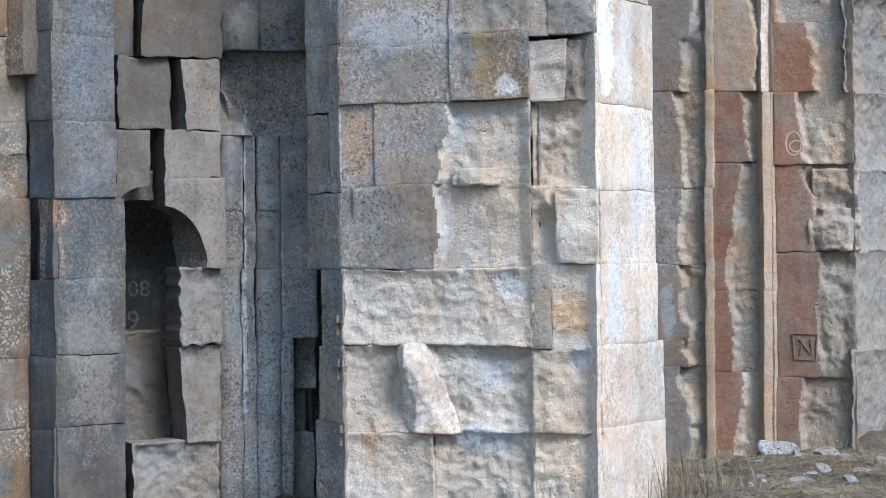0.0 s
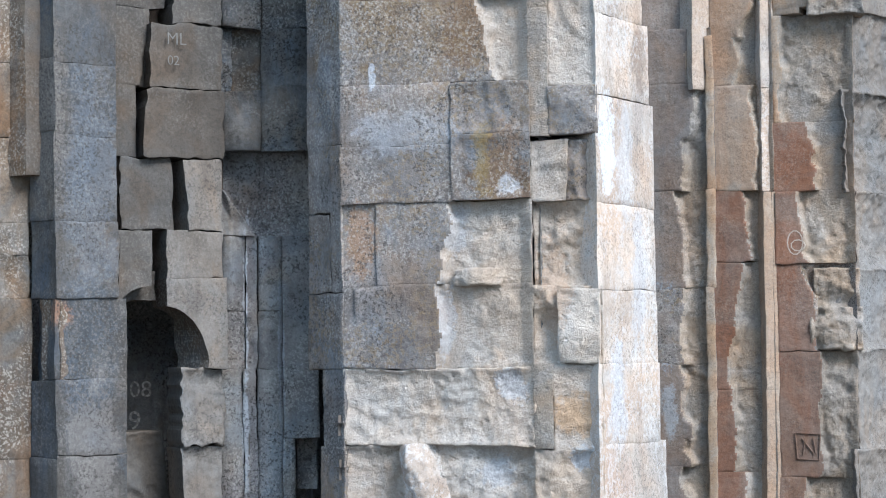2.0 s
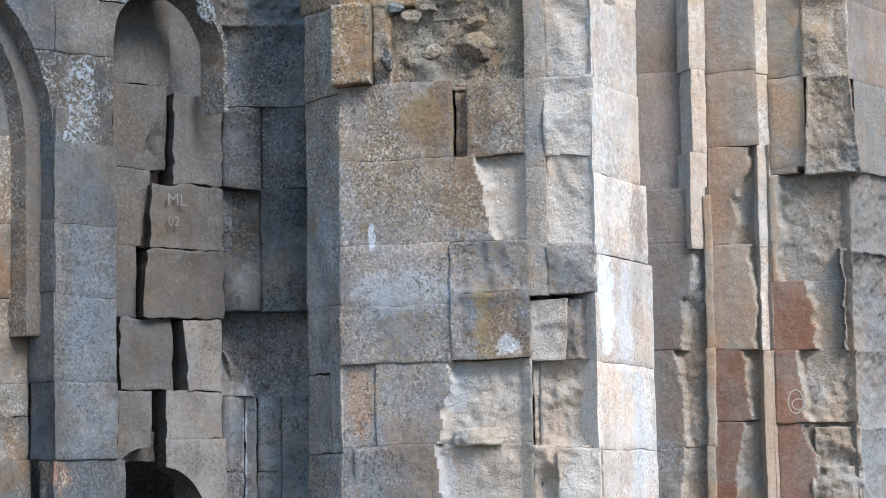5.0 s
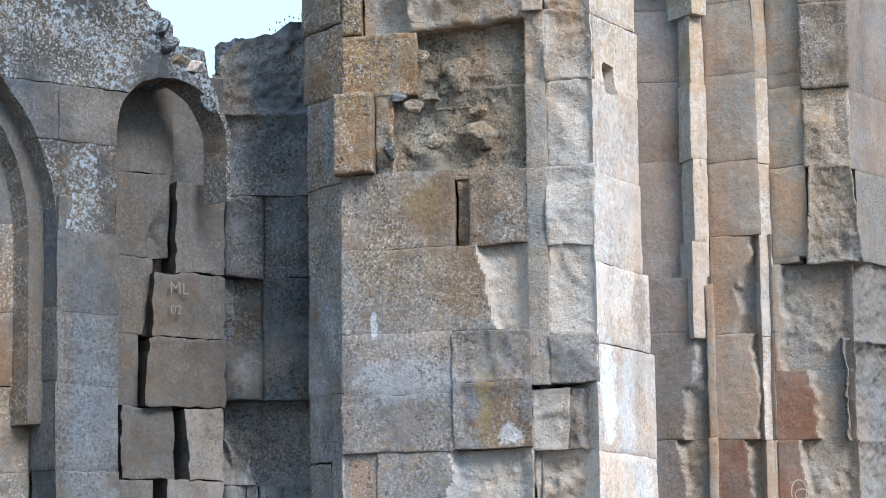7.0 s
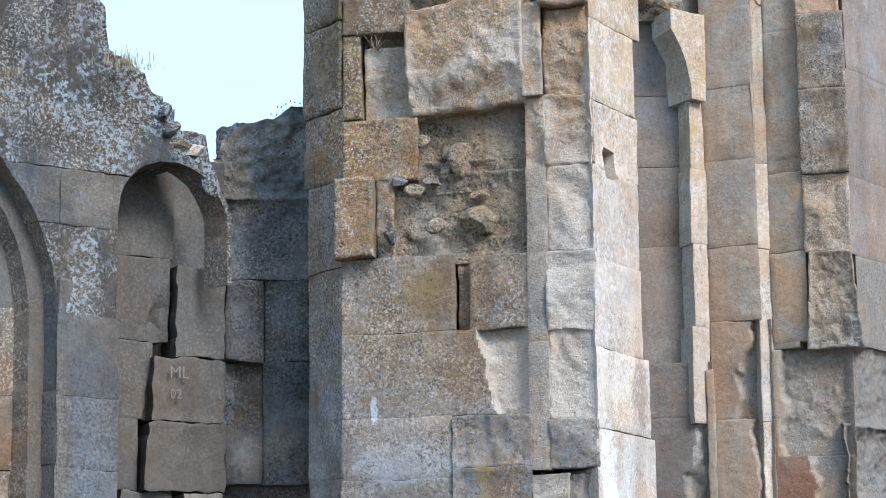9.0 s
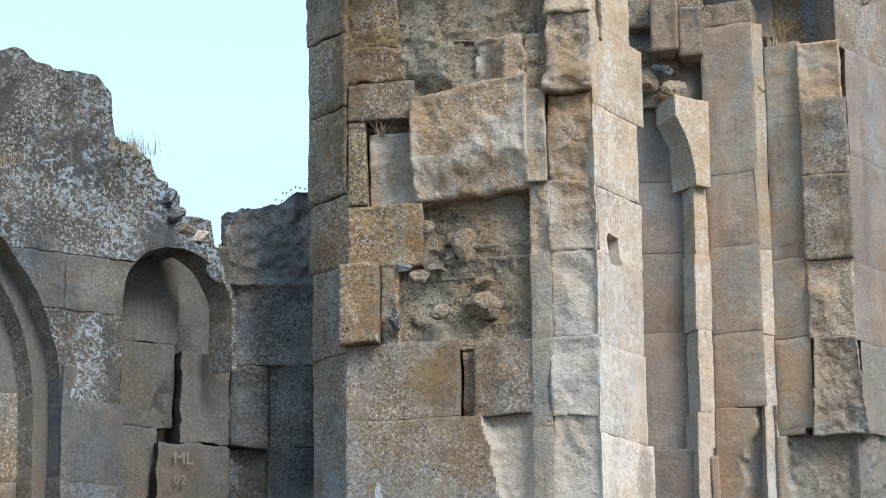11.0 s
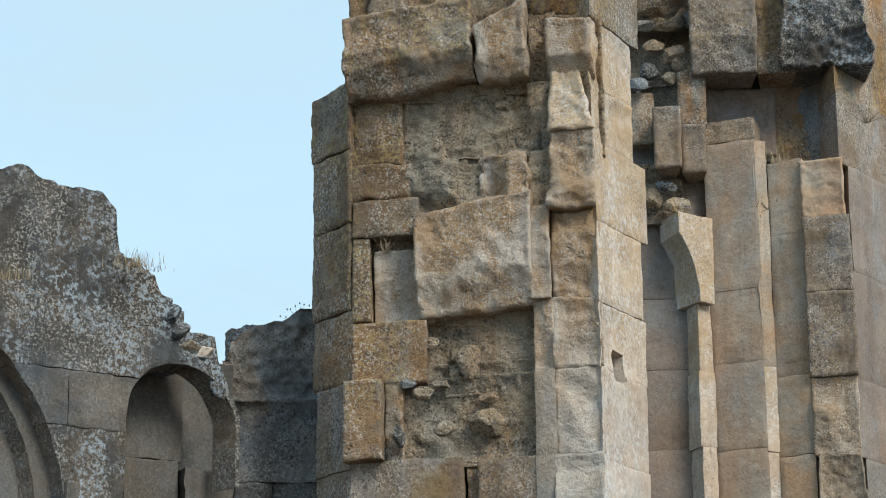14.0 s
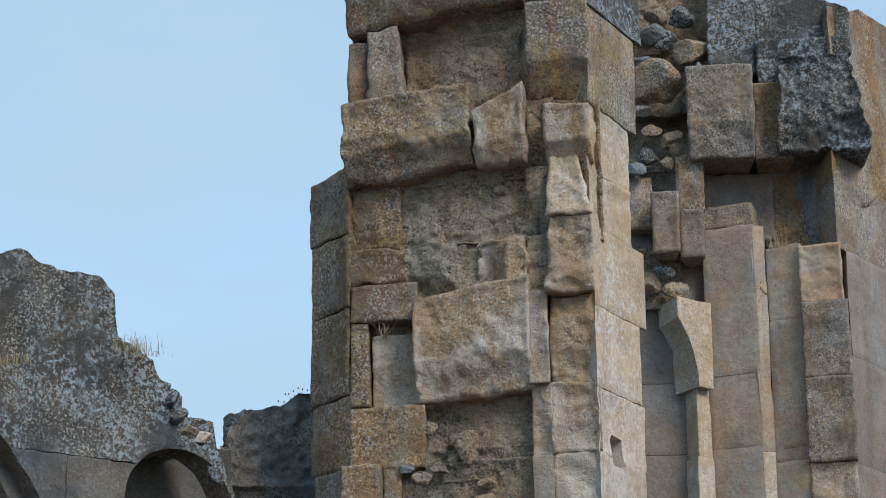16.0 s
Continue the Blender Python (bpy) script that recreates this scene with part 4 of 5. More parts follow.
stone(east, RS, 0.011, 0.591, 3.099, 3.878, OCHRE, rough=.1, loss=("right", 0.12, 0.11, DRAB))
stone(east, RA, -0.025, 0.554, 3.415, 4.695, TAUPE, rough=.08)
stone(east, RA, -0.022, 0.562, 4.695, 5.291, TAUPE, rough=.08)
stone(east, RA, -0.008, 0.580, 5.291, 5.842, TAUPE, rough=.08)
stone(east, RA, -0.038, 0.643, 5.842, 7.099, TAUPE, rough=.15)
stone(east, RB, 0.022, 0.168, 3.359, 4.062, PALE, rough=.06)
stone(east, RB, 0.044, 0.168, 4.062, 4.682, PALE, rough=.06)
stone(east, RB, 0.032, 0.168, 4.682, 5.234, PALE, rough=.06)
stone(east, RB, 0.043, 0.168, 5.234, 5.754, PALE, rough=.06)
stone(east, RB, -0.137, 0.168, 5.754, 6.421, PALE, rough=.08, out=.06, cuts=[arch_cut(-0.446, 5.704, 0.478, 1.529)], name="arch_stone")
stone(east, RC, 0.000, 0.404, 4.106, 4.656, BROWN, rough=.06)
stone(east, RC, 0.000, 0.404, 4.656, 5.292, BROWN, rough=.06)
stone(east, RC, 0.000, 0.404, 5.292, 6.022, BROWN, rough=.06)
stone(east, RC, 0.000, 0.404, 5.854, 7.003, BROWN, rough=.06)
stone(east, RC, 0.000, 0.404, 7.003, 7.175, DRAB, rough=.3, out=.02)
stone(east, RD, 0.000, 0.110, 2.606, 3.358, PALE, rough=.2, out=-.004, taper=.2)
stone(east, RD, 0.000, 0.110, 3.358, 4.620, PALE, rough=.2, out=-.004, taper=.2)
stone(east, RD, 0.000, 0.110, 4.620, 5.250, PALE, rough=.06, taper=.2)
stone(east, RD, 0.000, 0.110, 5.250, 5.979, OCHRE, rough=.06, taper=.2)
stone(east, RD, 0.000, 0.110, 5.802, 6.991, OCHRE, rough=.06, taper=.2)
stone(east, RE, 0.000, 0.207, 3.881, 4.584, OCHRE, rough=.1)
stone(east, RE, 0.000, 0.280, 3.920, 4.584, OCHRE, rough=.1)
stone(east, RE, 0.000, 0.280, 4.584, 5.170, OCHRE, rough=.1)
stone(east, RE, 0.000, 0.280, 5.170, 6.239, OCHRE, rough=.1)
stone(east, RE, 0.000, 0.280, 5.264, 6.241, OCHRE, rough=.12)
stone(east, RE, 0.000, 0.280, 6.241, 6.811, OCHRE, rough=.15)
stone(east, RF, -0.030, 0.331, 1.463, 1.770, DRAB, rough=.75, out=.05, dip=.05, dive=(.08,.06,0,.06), worn=.016)
stone(east, RF, 0.000, 0.315, 1.754, 2.046, DRAB, rough=.7, out=-.05)
stone(east, RF, 0.000, 0.398, 3.861, 4.554, DRAB, rough=.7, out=.08, dip=.04, lean=(0.040, -0.064))
stone(east, RF, 0.000, 0.343, 4.554, 5.133, DRAB, rough=.45, out=.045, worn=.012)
stone(east, RF, 0.000, 0.353, 5.133, 5.760, GREY, rough=.3, out=.075, dip=.02, worn=.012)
stone(east, RF, 0.000, 0.345, 5.760, 6.330, GREY, rough=.3, out=.07, worn=.012)
stone(east, RF, 0.000, 0.315, 6.330, 6.775, OCHRE, rough=.4, out=.06, worn=.016)
stone(east, RG, 0.000, 1.324, -0.082, 0.754, LIME, rough=.6, taper=.3)
stone(east, RG, 0.073, 1.346, 0.754, 1.459, LIME, rough=.6, taper=.3)
stone(east, RG, 0.090, 1.365, 1.459, 2.042, LIME, rough=.7, taper=.3)
stone(east, RG, 0.104, 1.382, 2.042, 2.588, LIME, rough=.8, taper=.3)
stone(east, RG, 0.000, 1.405, 2.588, 3.316, LIME, rough=.9, taper=.3)
stone(east, RG, 0.083, 1.467, 3.316, 3.892, LIME, rough=.7, taper=.3)
stone(east, RG, 0.130, 1.526, 3.892, 4.549, LIME, rough=.1, taper=.3)
stone(east, RG, 0.060, 1.560, 4.549, 5.129, TAUPE, rough=.1, taper=.3)
stone(east, RG, 0.089, 1.647, 5.129, 5.942, TAUPE, rough=.1, taper=.3)
stone(east, RG, 0.129, 1.749, 5.942, 6.755, TAUPE, rough=.1, taper=.3)
stone(east, RG, 0.000, 1.770, 6.755, 7.320, GREY, rough=.1, taper=.3)
stone(east, RG, 0.000, 1.889, 7.320, 8.060, RUST, rough=.2, taper=.3)
stone(east, RG, 0.083, 2.029, 8.060, 8.881, RUST, rough=.25, cuts=[EAST_TOP], taper=.3)
stone(east, RU, -0.061, 1.764, 7.521, 9.291, RUBBLE, rough=.9, out=-.2, depth=.2, cuts=[EAST_TOP_B])
stone(east, RU, 0.025, 0.223, 7.024, 7.442, DRAB, rough=.4, out=.1, worn=.02)
stone(east, RU, 0.223, 0.423, 6.753, 7.241, GREY, rough=.4, out=.35, lean=(-0.009, 0.009), worn=.02)
stone(east, RU, 0.423, 0.608, 6.746, 7.129, GREY, rough=.3, out=.22, worn=.02)
stone(east, RU, 0.408, 0.620, 7.129, 7.618, RUST, rough=.3, out=.15, worn=.02)
stone(east, RU, 0.123, 0.408, 7.074, 7.557, RUBBLE, rough=.8, out=-.05, worn=.0)
stone(east, RU, 0.014, 0.397, 6.428, 6.852, RUBBLE, rough=.9, out=.05, worn=.0)
stone(east, RU, 0.620, 1.148, 6.963, 7.501, TAUPE, rough=.5, out=-.1, worn=.02)
stone(east, RU, 1.103, 1.633, 6.807, 7.519, RUST, rough=.6, out=-.12, worn=.02)
stone(east, RU, 0.516, 1.020, 7.512, 8.239, GREY, rough=.4, out=.35, dip=.1, depth=.6, worn=.02)
stone(east, RU, 1.020, 1.306, 7.511, 8.123, RUST, rough=.4, out=.22, depth=.6, worn=.02)
stone(east, RU, 1.182, 1.910, 7.519, 8.267, LICHENED, rough=1.1, out=.45, dip=.12, depth=.8, chip=.03, lean=(0.043, -0.171), worn=.02)
stone(east, RU, 1.070, 1.763, 8.123, 8.485, LICHENED, rough=.5, out=.2, depth=.6, worn=.02)
stone(east, RU, 0.695, 1.066, 8.239, 9.248, LICHENED, rough=.4, out=.15, worn=.02)
stone(east, RU, 1.066, 1.793, 8.370, 9.227, LICHENED, rough=.4, out=.12, cuts=[EAST_TOP_B], worn=.02)
stone(east, RU, -0.035, 0.658, 7.557, 8.048, RUBBLE, rough=1.2, out=-.05, worn=.0)
stone(east, RU, -0.020, 0.685, 8.001, 8.567, RUBBLE, rough=1.2, out=.05, worn=.0)
stone(east, RU, -0.001, 0.695, 8.519, 9.289, RUBBLE, rough=1.2, out=.0, worn=.0)

# ---- loose things ----
STRAW = Nodes("dry_straw")
st = STRAW.mix(STRAW.random, (0.24, 0.195, 0.12), (0.32, 0.27, 0.185))
st = STRAW.mix(STRAW.step(STRAW.noise(9, 3), 0.4, 0.65), st, (0.16, 0.125, 0.08))
STRAW = STRAW.done(st, STRAW.noise(120, 2), 0.001, 0.3)
TWIG = Nodes("dead_twig")
TWIG = TWIG.done(TWIG.mix(TWIG.noise(30, 3), (0.10, 0.075, 0.055), (0.20, 0.16, 0.12)), TWIG.noise(120, 2), 0.001, 0.3)
CHALK = Nodes("chalk")
CHALK = CHALK.done(CHALK.mix(CHALK.step(CHALK.noise(60, 4), 0.4, 0.6), (0.42, 0.41, 0.38), (0.22, 0.21, 0.2)), CHALK.noise(90, 3), 0.001, 0.3)
FIELD = masonry("field_stone", (0.28, 0.295, 0.315), (0.37, 0.375, 0.385), (0.20, 0.19, 0.18), 0.5, 0.6, 0.5, relief=0.02)


def blades(name, spots, count, height, spread, material, label, category, seed, thick=0.004, flop=0.5, kind="stuff", tangle=False):
    """Dry grass: tapered blades that bend, each three joints long."""
    r = np.random.RandomState(seed)
    verts, faces = [], []
    for i in range(count):
        x, y, z, rx, ry = spots[r.randint(len(spots))]
        x, y = x + r.normal(0, rx), y + r.normal(0, ry)
        h, turn = height * r.uniform(0.35, 1.15), r.uniform(0, 2 * np.pi)
        bend = spread * r.uniform(0.1, 1.0)
        side = np.array([np.sin(turn), -np.cos(turn), 0])
        ahead = np.array([np.cos(turn), np.sin(turn), 0])
        base = len(verts)
        for k in range(4):
            f = k / 3
            if tangle:
                c = np.array([x, y, z + 0.012 * r.rand() + 0.02 * f * (1 - f)]) + ahead * h * f
            else:
                c = np.array([x, y, z - 0.01]) + ahead * h * bend * f ** 1.7 + np.array([0, 0, h * (f - flop * 0.4 * bend * f * f)])
            w = thick * (1 - 0.85 * f) / 2
            verts += [tuple(c - side * w), tuple(c + side * w)]
        faces += [(base + 2 * k, base + 2 * k + 1, base + 2 * k + 3, base + 2 * k + 2) for k in range(3)]
    ob = mesh_part(name, verts, faces, material, None)
    return tagged(ob, label, category, kind=kind)


def ground_at(x, y):
    return float(ground_height(np.array([x]), np.array([y]))[0])


def spot(x, y, rx, ry):
    return (x, y, ground_at(x, y), rx, ry)


# the pale boulder and the stones about it
lump("boulder", 2.33, 16.72, ground_at(2.33, 16.72) - 0.01, 0.28, 0.22, 0.21, FIELD, None, 20, 4, "pale grey boulder lying at the wall's foot", "boulder")
r = random.Random(8)
for x, y, s in ((2.50, 15.75, .12), (2.72, 15.5, .13), (2.93, 15.9, .16), (2.28, 15.2, .17), (2.55, 15.0, .12), (2.06, 15.6, .1), (2.62, 16.45, .17), (2.75, 16.5, .11),
                (2.45, 16.6, .1), (2.95, 15.2, .17), (2.2, 14.95, .09), (1.75, 16.0, .12), (1.9, 14.9, .1), (3.1, 16.1, .13), (2.38, 15.55, .07), (2.8, 16.05, .07),
                (2.15, 16.3, .08), (2.02, 15.1, .06), (2.66, 15.25, .07), (2.85, 14.95, .09)):
    lump("field_stone", x, y, ground_at(x, y) - 0.015, s * r.uniform(.9, 1.3), s, s * r.uniform(.5, .8), FIELD, None, r.uniform(0, 180), r.randint(1, 900),
         "small pale stone among dry straw", "stone", group="stones on the ground")

blades("straw_litter", [spot(x, y, .25, .25) for x in (1.6, 1.9, 2.2, 2.5, 2.8, 3.1) for y in (14.2, 14.8, 15.4, 16.0, 16.5)], 9500, 0.15, 1, STRAW,
       "matted dry straw and stalks on the ground", "straw", 3, 0.006, tangle=True)
blades("dead_twigs", [spot(x, y, .3, .3) for x in (1.7, 2.2, 2.7, 3.1) for y in (14.4, 15.2, 16.2)], 900, 0.22, 1, TWIG,
       "thin dead twigs scattered on the ground", "twig", 5, 0.007, tangle=True)
blades("dry_grass", [spot(1.27, 13.9, .05, .12), spot(1.36, 14.2, .07, .15), spot(1.5, 14.4, .1, .2), spot(1.7, 14.6, .12, .2)], 170, 0.34, 0.8, STRAW,
       "tuft of tall dry grass beside the pier's foot", "grass", 7, 0.005)
blades("dry_grass", [spot(2.4, 16.75, .35, .06), spot(2.9, 16.7, .2, .1), spot(1.95, 16.9, .2, .06)], 240, 0.13, 0.8, STRAW,
       "short dry grass along the wall's foot", "grass", 9, 0.005)
blades("dry_grass", [spot(1.3, 13.8, .06, .15), spot(1.5, 14.3, .12, .2)], 60, 0.42, 0.6, TWIG,
       "thin dark weed stalks beside the pier", "grass", 15, 0.005)
blades("dry_grass", [spot(0.3, 12.95, .12, .04), spot(0.55, 12.95, .08, .04)], 34, 0.42, 0.35, TWIG,
       "few thin dry stalks before the pier", "grass", 11, 0.004)


def twig_plant(name, x, y, z, size, material, label, seed, count=9, buds=True):
    """A small dead shrub: bent twigs from one root, with buds."""
    root = tagged(new(name), label, "plant")
    root.location = (x, y, z)
    r = random.Random(seed)
    for i in range(count):
        bm = bmesh.new()
        p, d = Vector((r.uniform(-.3, .3) * size * 0.3, 0, -0.03)), Vector((r.uniform(-1, 1), r.uniform(-.5, .3), r.uniform(.5, 1.2))).normalized()
        rings = []
        for k in range(6):
            w = 0.0045 * (1 - k / 7)
            rings.append([bm.verts.new(p + Vector((w * math.cos(q * 2.1), w * math.sin(q * 2.1), 0))) for q in range(3)])
            d = (d + Vector((r.uniform(-.4, .4), r.uniform(-.3, .3), r.uniform(-.3, .25)))).normalized()
            p = p + d * size / 6 * r.uniform(0.7, 1.3)
        for one, two in zip(rings, rings[1:]):
            for q in range(3):
                bm.faces.new((one[q], one[(q + 1) % 3], two[(q + 1) % 3], two[q]))
        if buds:
            bmesh.ops.create_icosphere(bm, subdivisions=1, radius=0.005, matrix=Matrix.Translation(p) @ Matrix.Diagonal((1, 1, 1.6, 1)))
        me = bpy.data.meshes.new("twig")
        bm.to_mesh(me)
        bm.free()
        me.materials.append(material)
        t = new("twig", me)
        t.parent = root
    return root


def at_top(seed, x, y, z, h, n, rx, label):
    blades("dry_grass", [(x, y, z, rx, .03)], n, h, 0.6, STRAW, label, "grass", seed, 0.005)


twig_plant("dead_shrub", -0.959, 14.900, 5.119, 0.13, TWIG, "small dead shrub rooted on the wall's top", 3)
at_top(21, -1.833, 13.500, 5.113, 0.10, 110, .07, "tuft of dry grass on the wall's ledge")
at_top(22, -1.752, 13.500, 5.078, 0.06, 40, .05, "tuft of dry grass on the wall's ledge")
at_top(23, -2.493, 13.050, 4.926, 0.07, 70, .08, "yellowed grass tuft growing from the wall")
at_top(24, 2.441, 16.850, 6.762, 0.16, 40, .04, "dry grass growing on a broken shaft")
twig_plant("dead_shrub", 2.354, 16.800, 6.403, 0.10, TWIG, "withered weed growing from a joint", 5, 12)
twig_plant("dead_shrub", 3.114, 16.800, 7.065, 0.16, TWIG, "withered creeper hanging on the wall", 8, 16)
twig_plant("dead_shrub", -0.370, 13.450, 5.178, 0.12, TWIG, "dry twigs lying in a hollow of the pier", 12, 14, False)


# ---- small stones bedded in the broken masonry ----
def bedded(parent, x, y, z, w, h, material, seed, turn=0.0):
    """A small stone set in mortar, w wide and h high, its middle at z."""
    ob = lump("stone", x, y, z - h / 2, w, min(w, h) * 0.9, h, material, parent, turn, seed, flat=0.9)
    return ob


bedded(pier, 0.127, 13.570, 4.514, 0.192, 0.214, RUBBLE, 1, -30)
bedded(pier, 0.041, 13.610, 4.558, 0.096, 0.126, RUBBLE, 2, 7)
bedded(pier, 0.034, 13.590, 4.458, 0.103, 0.111, RUBBLE, 3, -16)
bedded(pier, 0.194, 13.610, 4.600, 0.148, 0.104, RUBBLE, 4, 21)
bedded(pier, 0.120, 13.600, 4.721, 0.100, 0.059, RUBBLE, 5, -2)
bedded(pier, -0.113, 13.600, 4.642, 0.111, 0.103, RUBBLE, 6, -25)
bedded(pier, 0.301, 13.600, 4.688, 0.133, 0.111, RUBBLE, 7, 12)
bedded(pier, -0.049, 13.550, 4.393, 0.112, 0.066, RUBBLE, 8, -11)
bedded(pier, -0.148, 13.530, 4.330, 0.126, 0.074, RUBBLE, 9, 26)
bedded(pier, 0.328, 13.530, 4.384, 0.150, 0.088, RUBBLE, 10, 3)
bedded(pier, -0.247, 13.550, 4.396, 0.103, 0.066, DARK, 11, -20)
bedded(pier, 0.228, 13.510, 4.298, 0.124, 0.073, RUBBLE, 12, 17)
bedded(pier, 0.413, 13.550, 4.522, 0.096, 0.147, RUBBLE, 13, -6)
bedded(pier, -0.298, 13.550, 4.095, 0.096, 0.163, LICHENED, 14, -29)
bedded(pier, -0.036, 13.510, 4.117, 0.150, 0.09, RUBBLE, 15, 8)
bedded(pier, 0.226, 13.510, 4.147, 0.220, 0.162, RUBBLE, 16, -15)
bedded(pier, -0.178, 13.770, 7.034, 0.187, 0.150, RUST, 17, 22)
bedded(pier, -0.057, 13.750, 6.855, 0.262, 0.187, RUBBLE, 18, -1)
bedded(pier, 0.199, 13.650, 6.444, 0.148, 0.252, RUBBLE, 19, -24)
bedded(pier, 0.145, 13.600, 6.281, 0.148, 0.089, RUBBLE, 20, 13)
bedded(pier, 0.517, 13.550, 6.151, 0.147, 0.096, RUBBLE, 21, -10)
bedded(pier, 0.346, 13.550, 6.099, 0.163, 0.096, RUBBLE, 22, 27)
bedded(pier, 0.399, 13.550, 6.224, 0.147, 0.088, RUST, 24, -19)
bedded(west, -1.669, 13.800, 4.893, 0.165, 0.127, LICHENED, 27, -28)
bedded(west, -1.619, 13.850, 4.787, 0.151, 0.135, LICHENED, 28, 9)
bedded(west, -1.562, 13.900, 4.722, 0.174, 0.113, RUBBLE, 29, -14)
bedded(west, -1.472, 13.950, 4.691, 0.168, 0.099, PALE, 30, 23)
bedded(west, -1.381, 14.000, 4.501, 0.114, 0.190, LICHENED, 32, -23)
bedded(back_wall, -1.270, 14.950, 4.928, 0.366, 0.366, LICHENED, 33, 14)
bedded(back_wall, -1.123, 14.930, 4.780, 0.325, 0.325, LICHENED, 34, -9)
bedded(back_wall, -1.342, 14.950, 4.713, 0.244, 0.244, LICHENED, 35, 28)
bedded(back_wall, -0.979, 14.950, 4.969, 0.244, 0.325, LICHENED, 36, 5)
bedded(back_wall, -1.246, 14.900, 4.462, 0.248, 0.146, DARK, 37, -18)
bedded(back_wall, -1.102, 14.900, 4.522, 0.124, 0.073, PALE, 38, 19)
bedded(back_wall, -1.012, 14.900, 4.484, 0.202, 0.138, LICHENED, 39, -4)
bedded(back_wall, -1.354, 14.900, 4.426, 0.162, 0.105, DARK, 40, -27)
bedded(east, 1.691, 17.200, 8.569, 0.234, 0.150, LICHENED, 41, 10)
bedded(east, 1.852, 17.200, 8.757, 0.281, 0.168, LICHENED, 42, -13)
bedded(east, 1.654, 17.200, 8.760, 0.187, 0.140, RUBBLE, 43, 24)
bedded(east, 1.929, 17.200, 8.471, 0.281, 0.215, RUST, 44, 1)
bedded(east, 1.630, 17.150, 8.196, 0.420, 0.373, RUST, 45, -22)
bedded(east, 1.513, 17.150, 7.965, 0.190, 0.112, DARK, 46, 15)
bedded(east, 1.730, 17.150, 7.962, 0.206, 0.121, RUBBLE, 47, -8)
bedded(east, 1.883, 17.150, 8.007, 0.187, 0.140, DARK, 48, 29)
bedded(east, 1.572, 17.150, 7.802, 0.168, 0.112, RUBBLE, 49, 6)
bedded(east, 1.721, 17.150, 7.731, 0.205, 0.140, BUFF, 50, -17)
bedded(east, 1.543, 17.150, 7.595, 0.233, 0.159, LICHENED, 51, 20)
bedded(east, 1.804, 17.150, 7.652, 0.187, 0.140, RUBBLE, 52, -3)
bedded(east, 1.431, 17.150, 7.482, 0.187, 0.140, DARK, 53, -26)
bedded(east, 1.692, 17.150, 7.525, 0.168, 0.112, RUBBLE, 54, 11)
bedded(east, 1.938, 17.170, 8.224, 0.187, 0.280, LICHENED, 55, -12)
bedded(east, 1.659, 17.150, 6.669, 0.187, 0.121, LICHENED, 56, 25)
bedded(east, 1.507, 17.150, 6.582, 0.233, 0.168, RUBBLE, 57, 2)
bedded(east, 1.717, 17.150, 6.513, 0.187, 0.140, RUST, 58, -21)
bedded(east, 1.602, 17.170, 8.605, 0.233, 0.187, DARK, 59, 16)
bedded(east, 1.506, 17.170, 8.370, 0.187, 0.140, LICHENED, 60, -7)

# ---- marks on the stones ----
def bars(name, face, parent, strokes, width, out, material, label=""):
    """Scratched or painted strokes on a face: each a thin bar from (u, z) to (u, z)."""
    verts, faces = [], []
    for (ua, za), (ub, zb) in strokes:
        d = Vector((ub - ua, zb - za)).normalized() * width / 2
        ring = [(ua - d.x - d.y, za - d.y + d.x), (ua - d.x + d.y, za - d.y - d.x), (ub + d.x + d.y, zb + d.y - d.x), (ub + d.x - d.y, zb + d.y + d.x)]
        k = len(verts)
        for o in (out, out - 0.02):
            verts += [tuple(face.at([u], [z], [o])[0]) for u, z in ring]
        faces += [(k, k + 1, k + 2, k + 3)] + [(k + i, k + 4 + i, k + 4 + (i + 1) % 4, k + (i + 1) % 4) for i in range(4)]
    return mesh_part(name, verts, faces, material, parent, label, smooth=False)


def ring_strokes(u, z, ru, rz, n=14, start=0.0, end=2 * math.pi):
    pts = [(u + ru * math.cos(start + (end - start) * i / n), z + rz * math.sin(start + (end - start) * i / n)) for i in range(n + 1)]
    return list(zip(pts, pts[1:]))


# dark colour on raised bars paints the shade of the crosses' cut grooves
GROOVE_SHADE = Nodes("shade_in_grooves")
GROOVE_SHADE = GROOVE_SHADE.done(GROOVE_SHADE.mix(GROOVE_SHADE.noise(40, 3), (0.10, 0.085, 0.075), (0.16, 0.14, 0.125)), GROOVE_SHADE.noise(90, 3), 0.001, 0.3)
SCRATCH = Nodes("scratched_stone")
SCRATCH = SCRATCH.done(SCRATCH.mix(SCRATCH.noise(50, 3), (0.42, 0.35, 0.30), (0.52, 0.46, 0.40)), SCRATCH.noise(90, 3), 0.001, 0.3)
FADED = Nodes("faded_chalk")
FADED = FADED.done(FADED.mix(FADED.noise(50, 4), (0.12, 0.117, 0.113), (0.23, 0.226, 0.215)), FADED.noise(90, 3), 0.001, 0.3)
bars("chalk_mark", RS, east, ring_strokes(0.156, 2.236, 0.055, 0.085) + ring_strokes(0.176, 2.216, 0.05, 0.04, 9), 0.008, 0.012, SCRATCH, "round mark scratched in the stone")
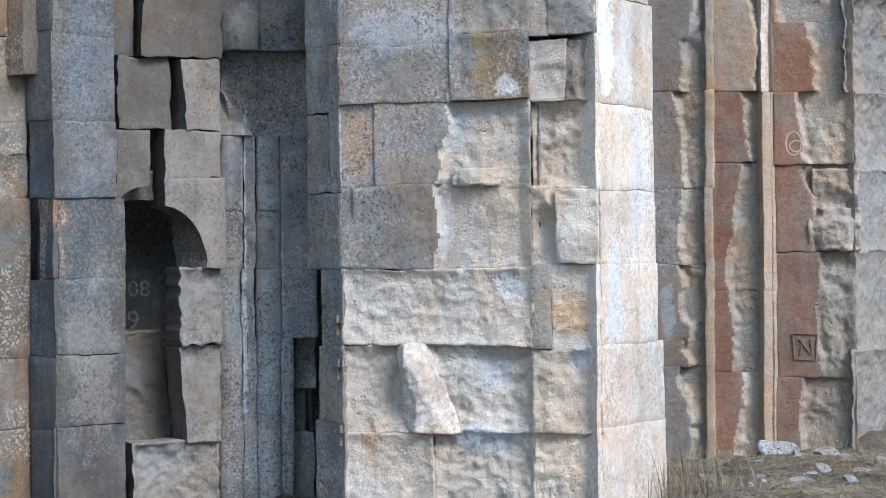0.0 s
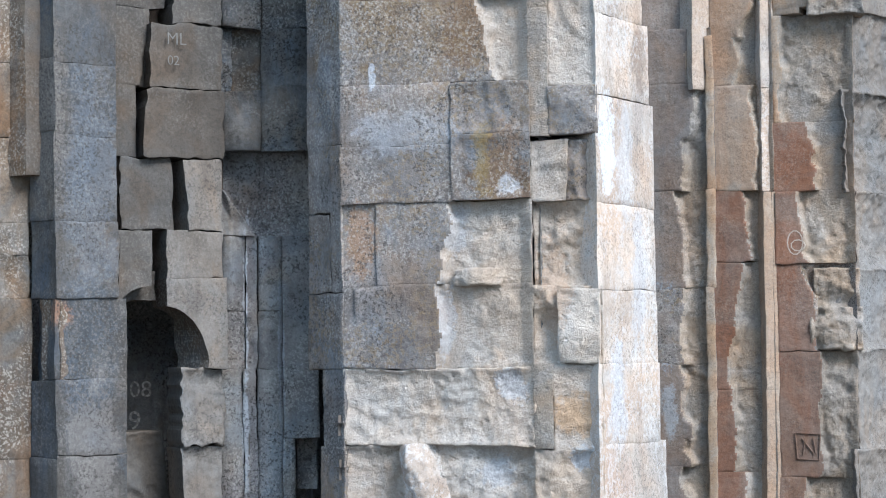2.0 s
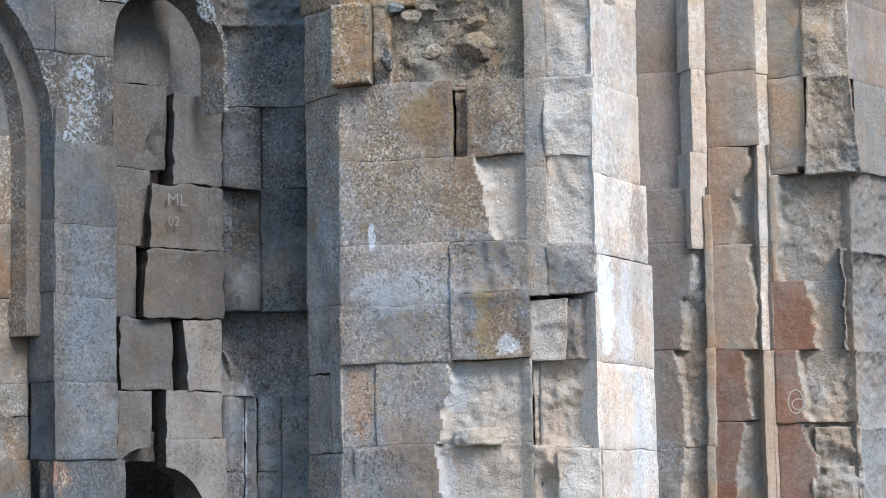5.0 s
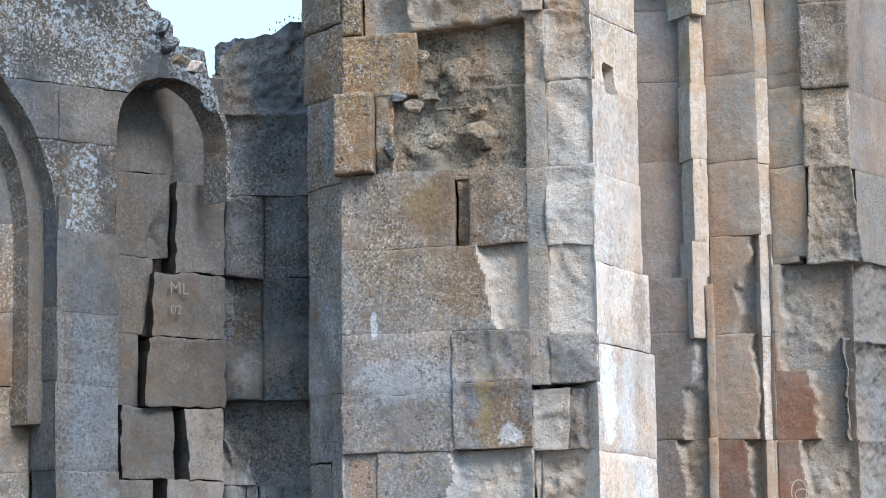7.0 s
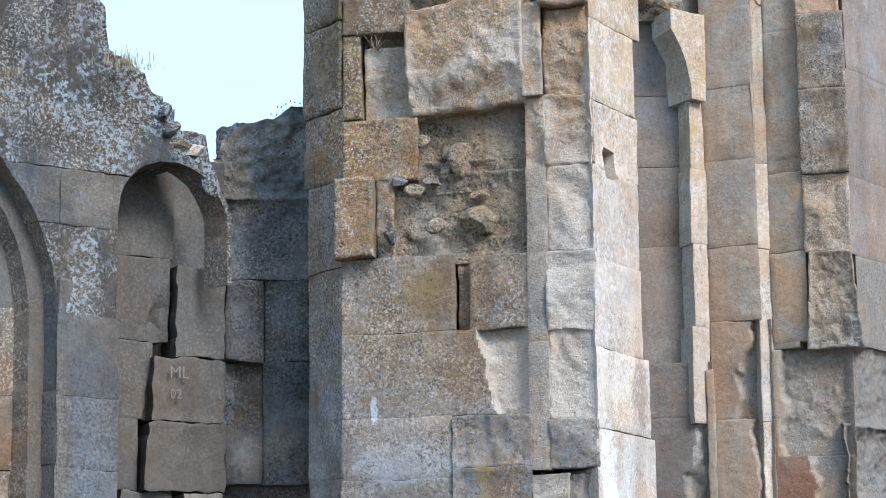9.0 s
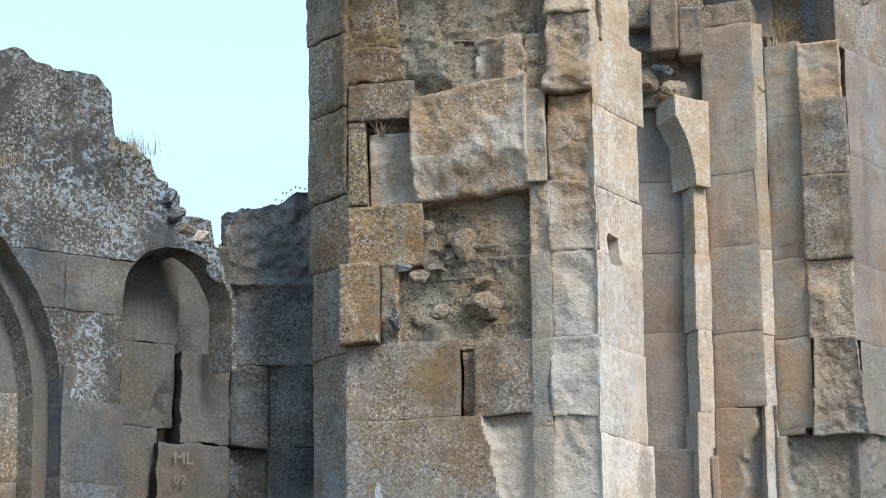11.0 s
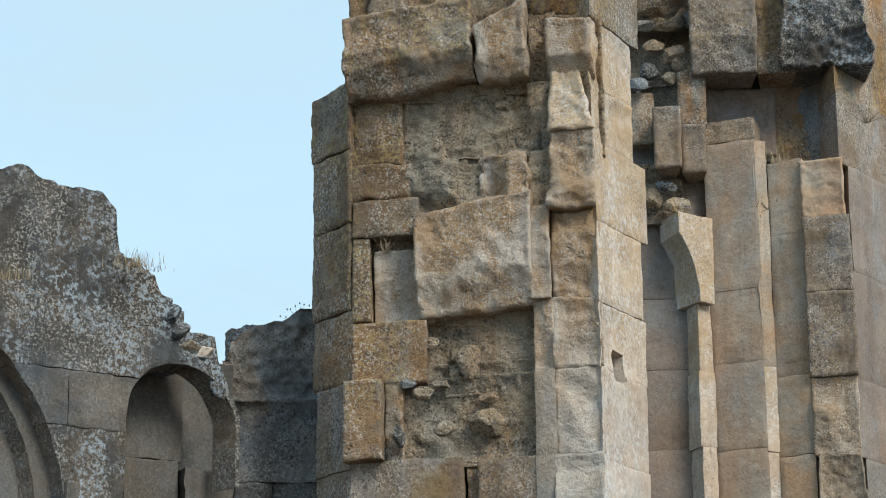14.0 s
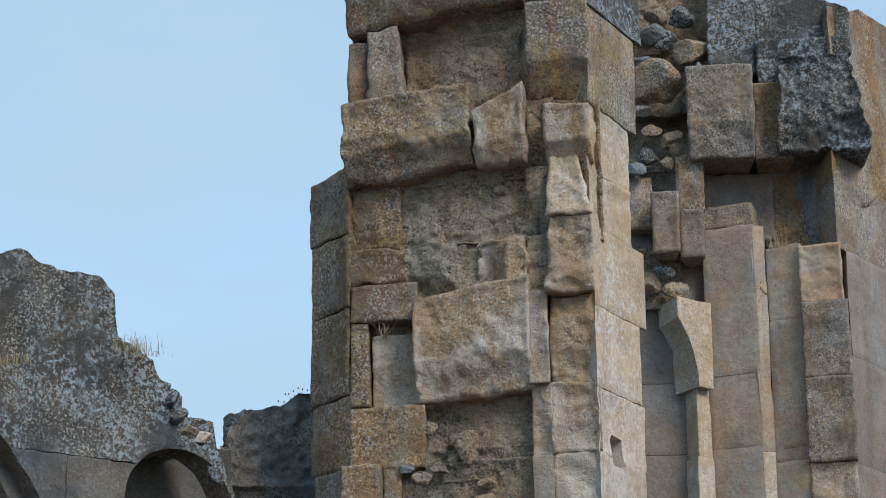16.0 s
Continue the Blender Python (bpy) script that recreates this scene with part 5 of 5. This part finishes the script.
bars("carving", RS, east, [((0.128, 0.879), (0.307, 0.871)), ((0.307, 0.871), (0.296, 0.686)), ((0.296, 0.686), (0.142, 0.694)), ((0.142, 0.694), (0.128, 0.879)), ((0.176, 0.839), (0.264, 0.726)), ((0.183, 0.726), (0.2, 0.831)), ((0.257, 0.839), (0.272, 0.734))], 0.005, -0.001, RED, "small carved square with a zigzag")
bars("carved_cross", PA, pier, [((0.335, 1.122), (0.333, 1.012)), ((0.281, 1.079), (0.387, 1.081))], 0.007, 0.012, GROOVE_SHADE)
bars("carved_cross", PA, pier, [((0.342, 0.869), (0.339, 0.759)), ((0.288, 0.825), (0.393, 0.829))], 0.007, 0.012, GROOVE_SHADE)
bars("carved_cross", PA, pier, [((0.357, 0.491), (0.355, 0.38)), ((0.304, 0.446), (0.409, 0.451))], 0.007, 0.012, GROOVE_SHADE)
bars("carved_cross", LB, back_wall, [((0.211, 0.993), (0.21, 0.875)), ((0.18, 0.948), (0.242, 0.947))], 0.007, 0.012, GROOVE_SHADE)
bars("carved_cross", LB, back_wall, [((0.206, 0.855), (0.205, 0.737)), ((0.175, 0.81), (0.237, 0.809))], 0.007, 0.012, GROOVE_SHADE)


def painted(text, x, y, z, size):
    """A painted figure in the niche, in the built-in font."""
    cu = bpy.data.curves.new("painted_figure", "FONT")
    cu.body, cu.size, cu.extrude = text, size, 0.002
    cu.materials.append(CHALK)
    ob = new("painted_figure", cu)
    ob.matrix_world = pose(x, y, z, 90, 0, 5)
    ob.parent = west
    return tagged(ob, "faded white painted figure")


def wrote(text, face, parent, u, z, out, size):
    """Faded letters on the face of a block, in the built-in font."""
    cu = bpy.data.curves.new("faded_writing", "FONT")
    cu.body, cu.size, cu.extrude, cu.offset = text, size, 0.002, -0.001
    cu.materials.append(FADED)
    ob = new("faded_writing", cu)
    a, b = face.at([u], [z], [out])[0], face.at([u + 1], [z], [out])[0]
    ob.matrix_world = pose(a[0], a[1], a[2], 90, 0, math.degrees(math.atan2(b[1] - a[1], b[0] - a[0])))
    ob.parent = parent
    return tagged(ob, "faded pale painted letters")


painted("08", -2.014, 15.200, 1.223, 0.145)
painted("E", -1.754, 15.200, 1.209, 0.12)
painted("9", -2.023, 15.200, 1.014, 0.17)
wrote("ML", LN, west, 0.297, 3.335, 0.114, 0.105)
wrote("02", LN, west, 0.302, 3.212, 0.114, 0.082)
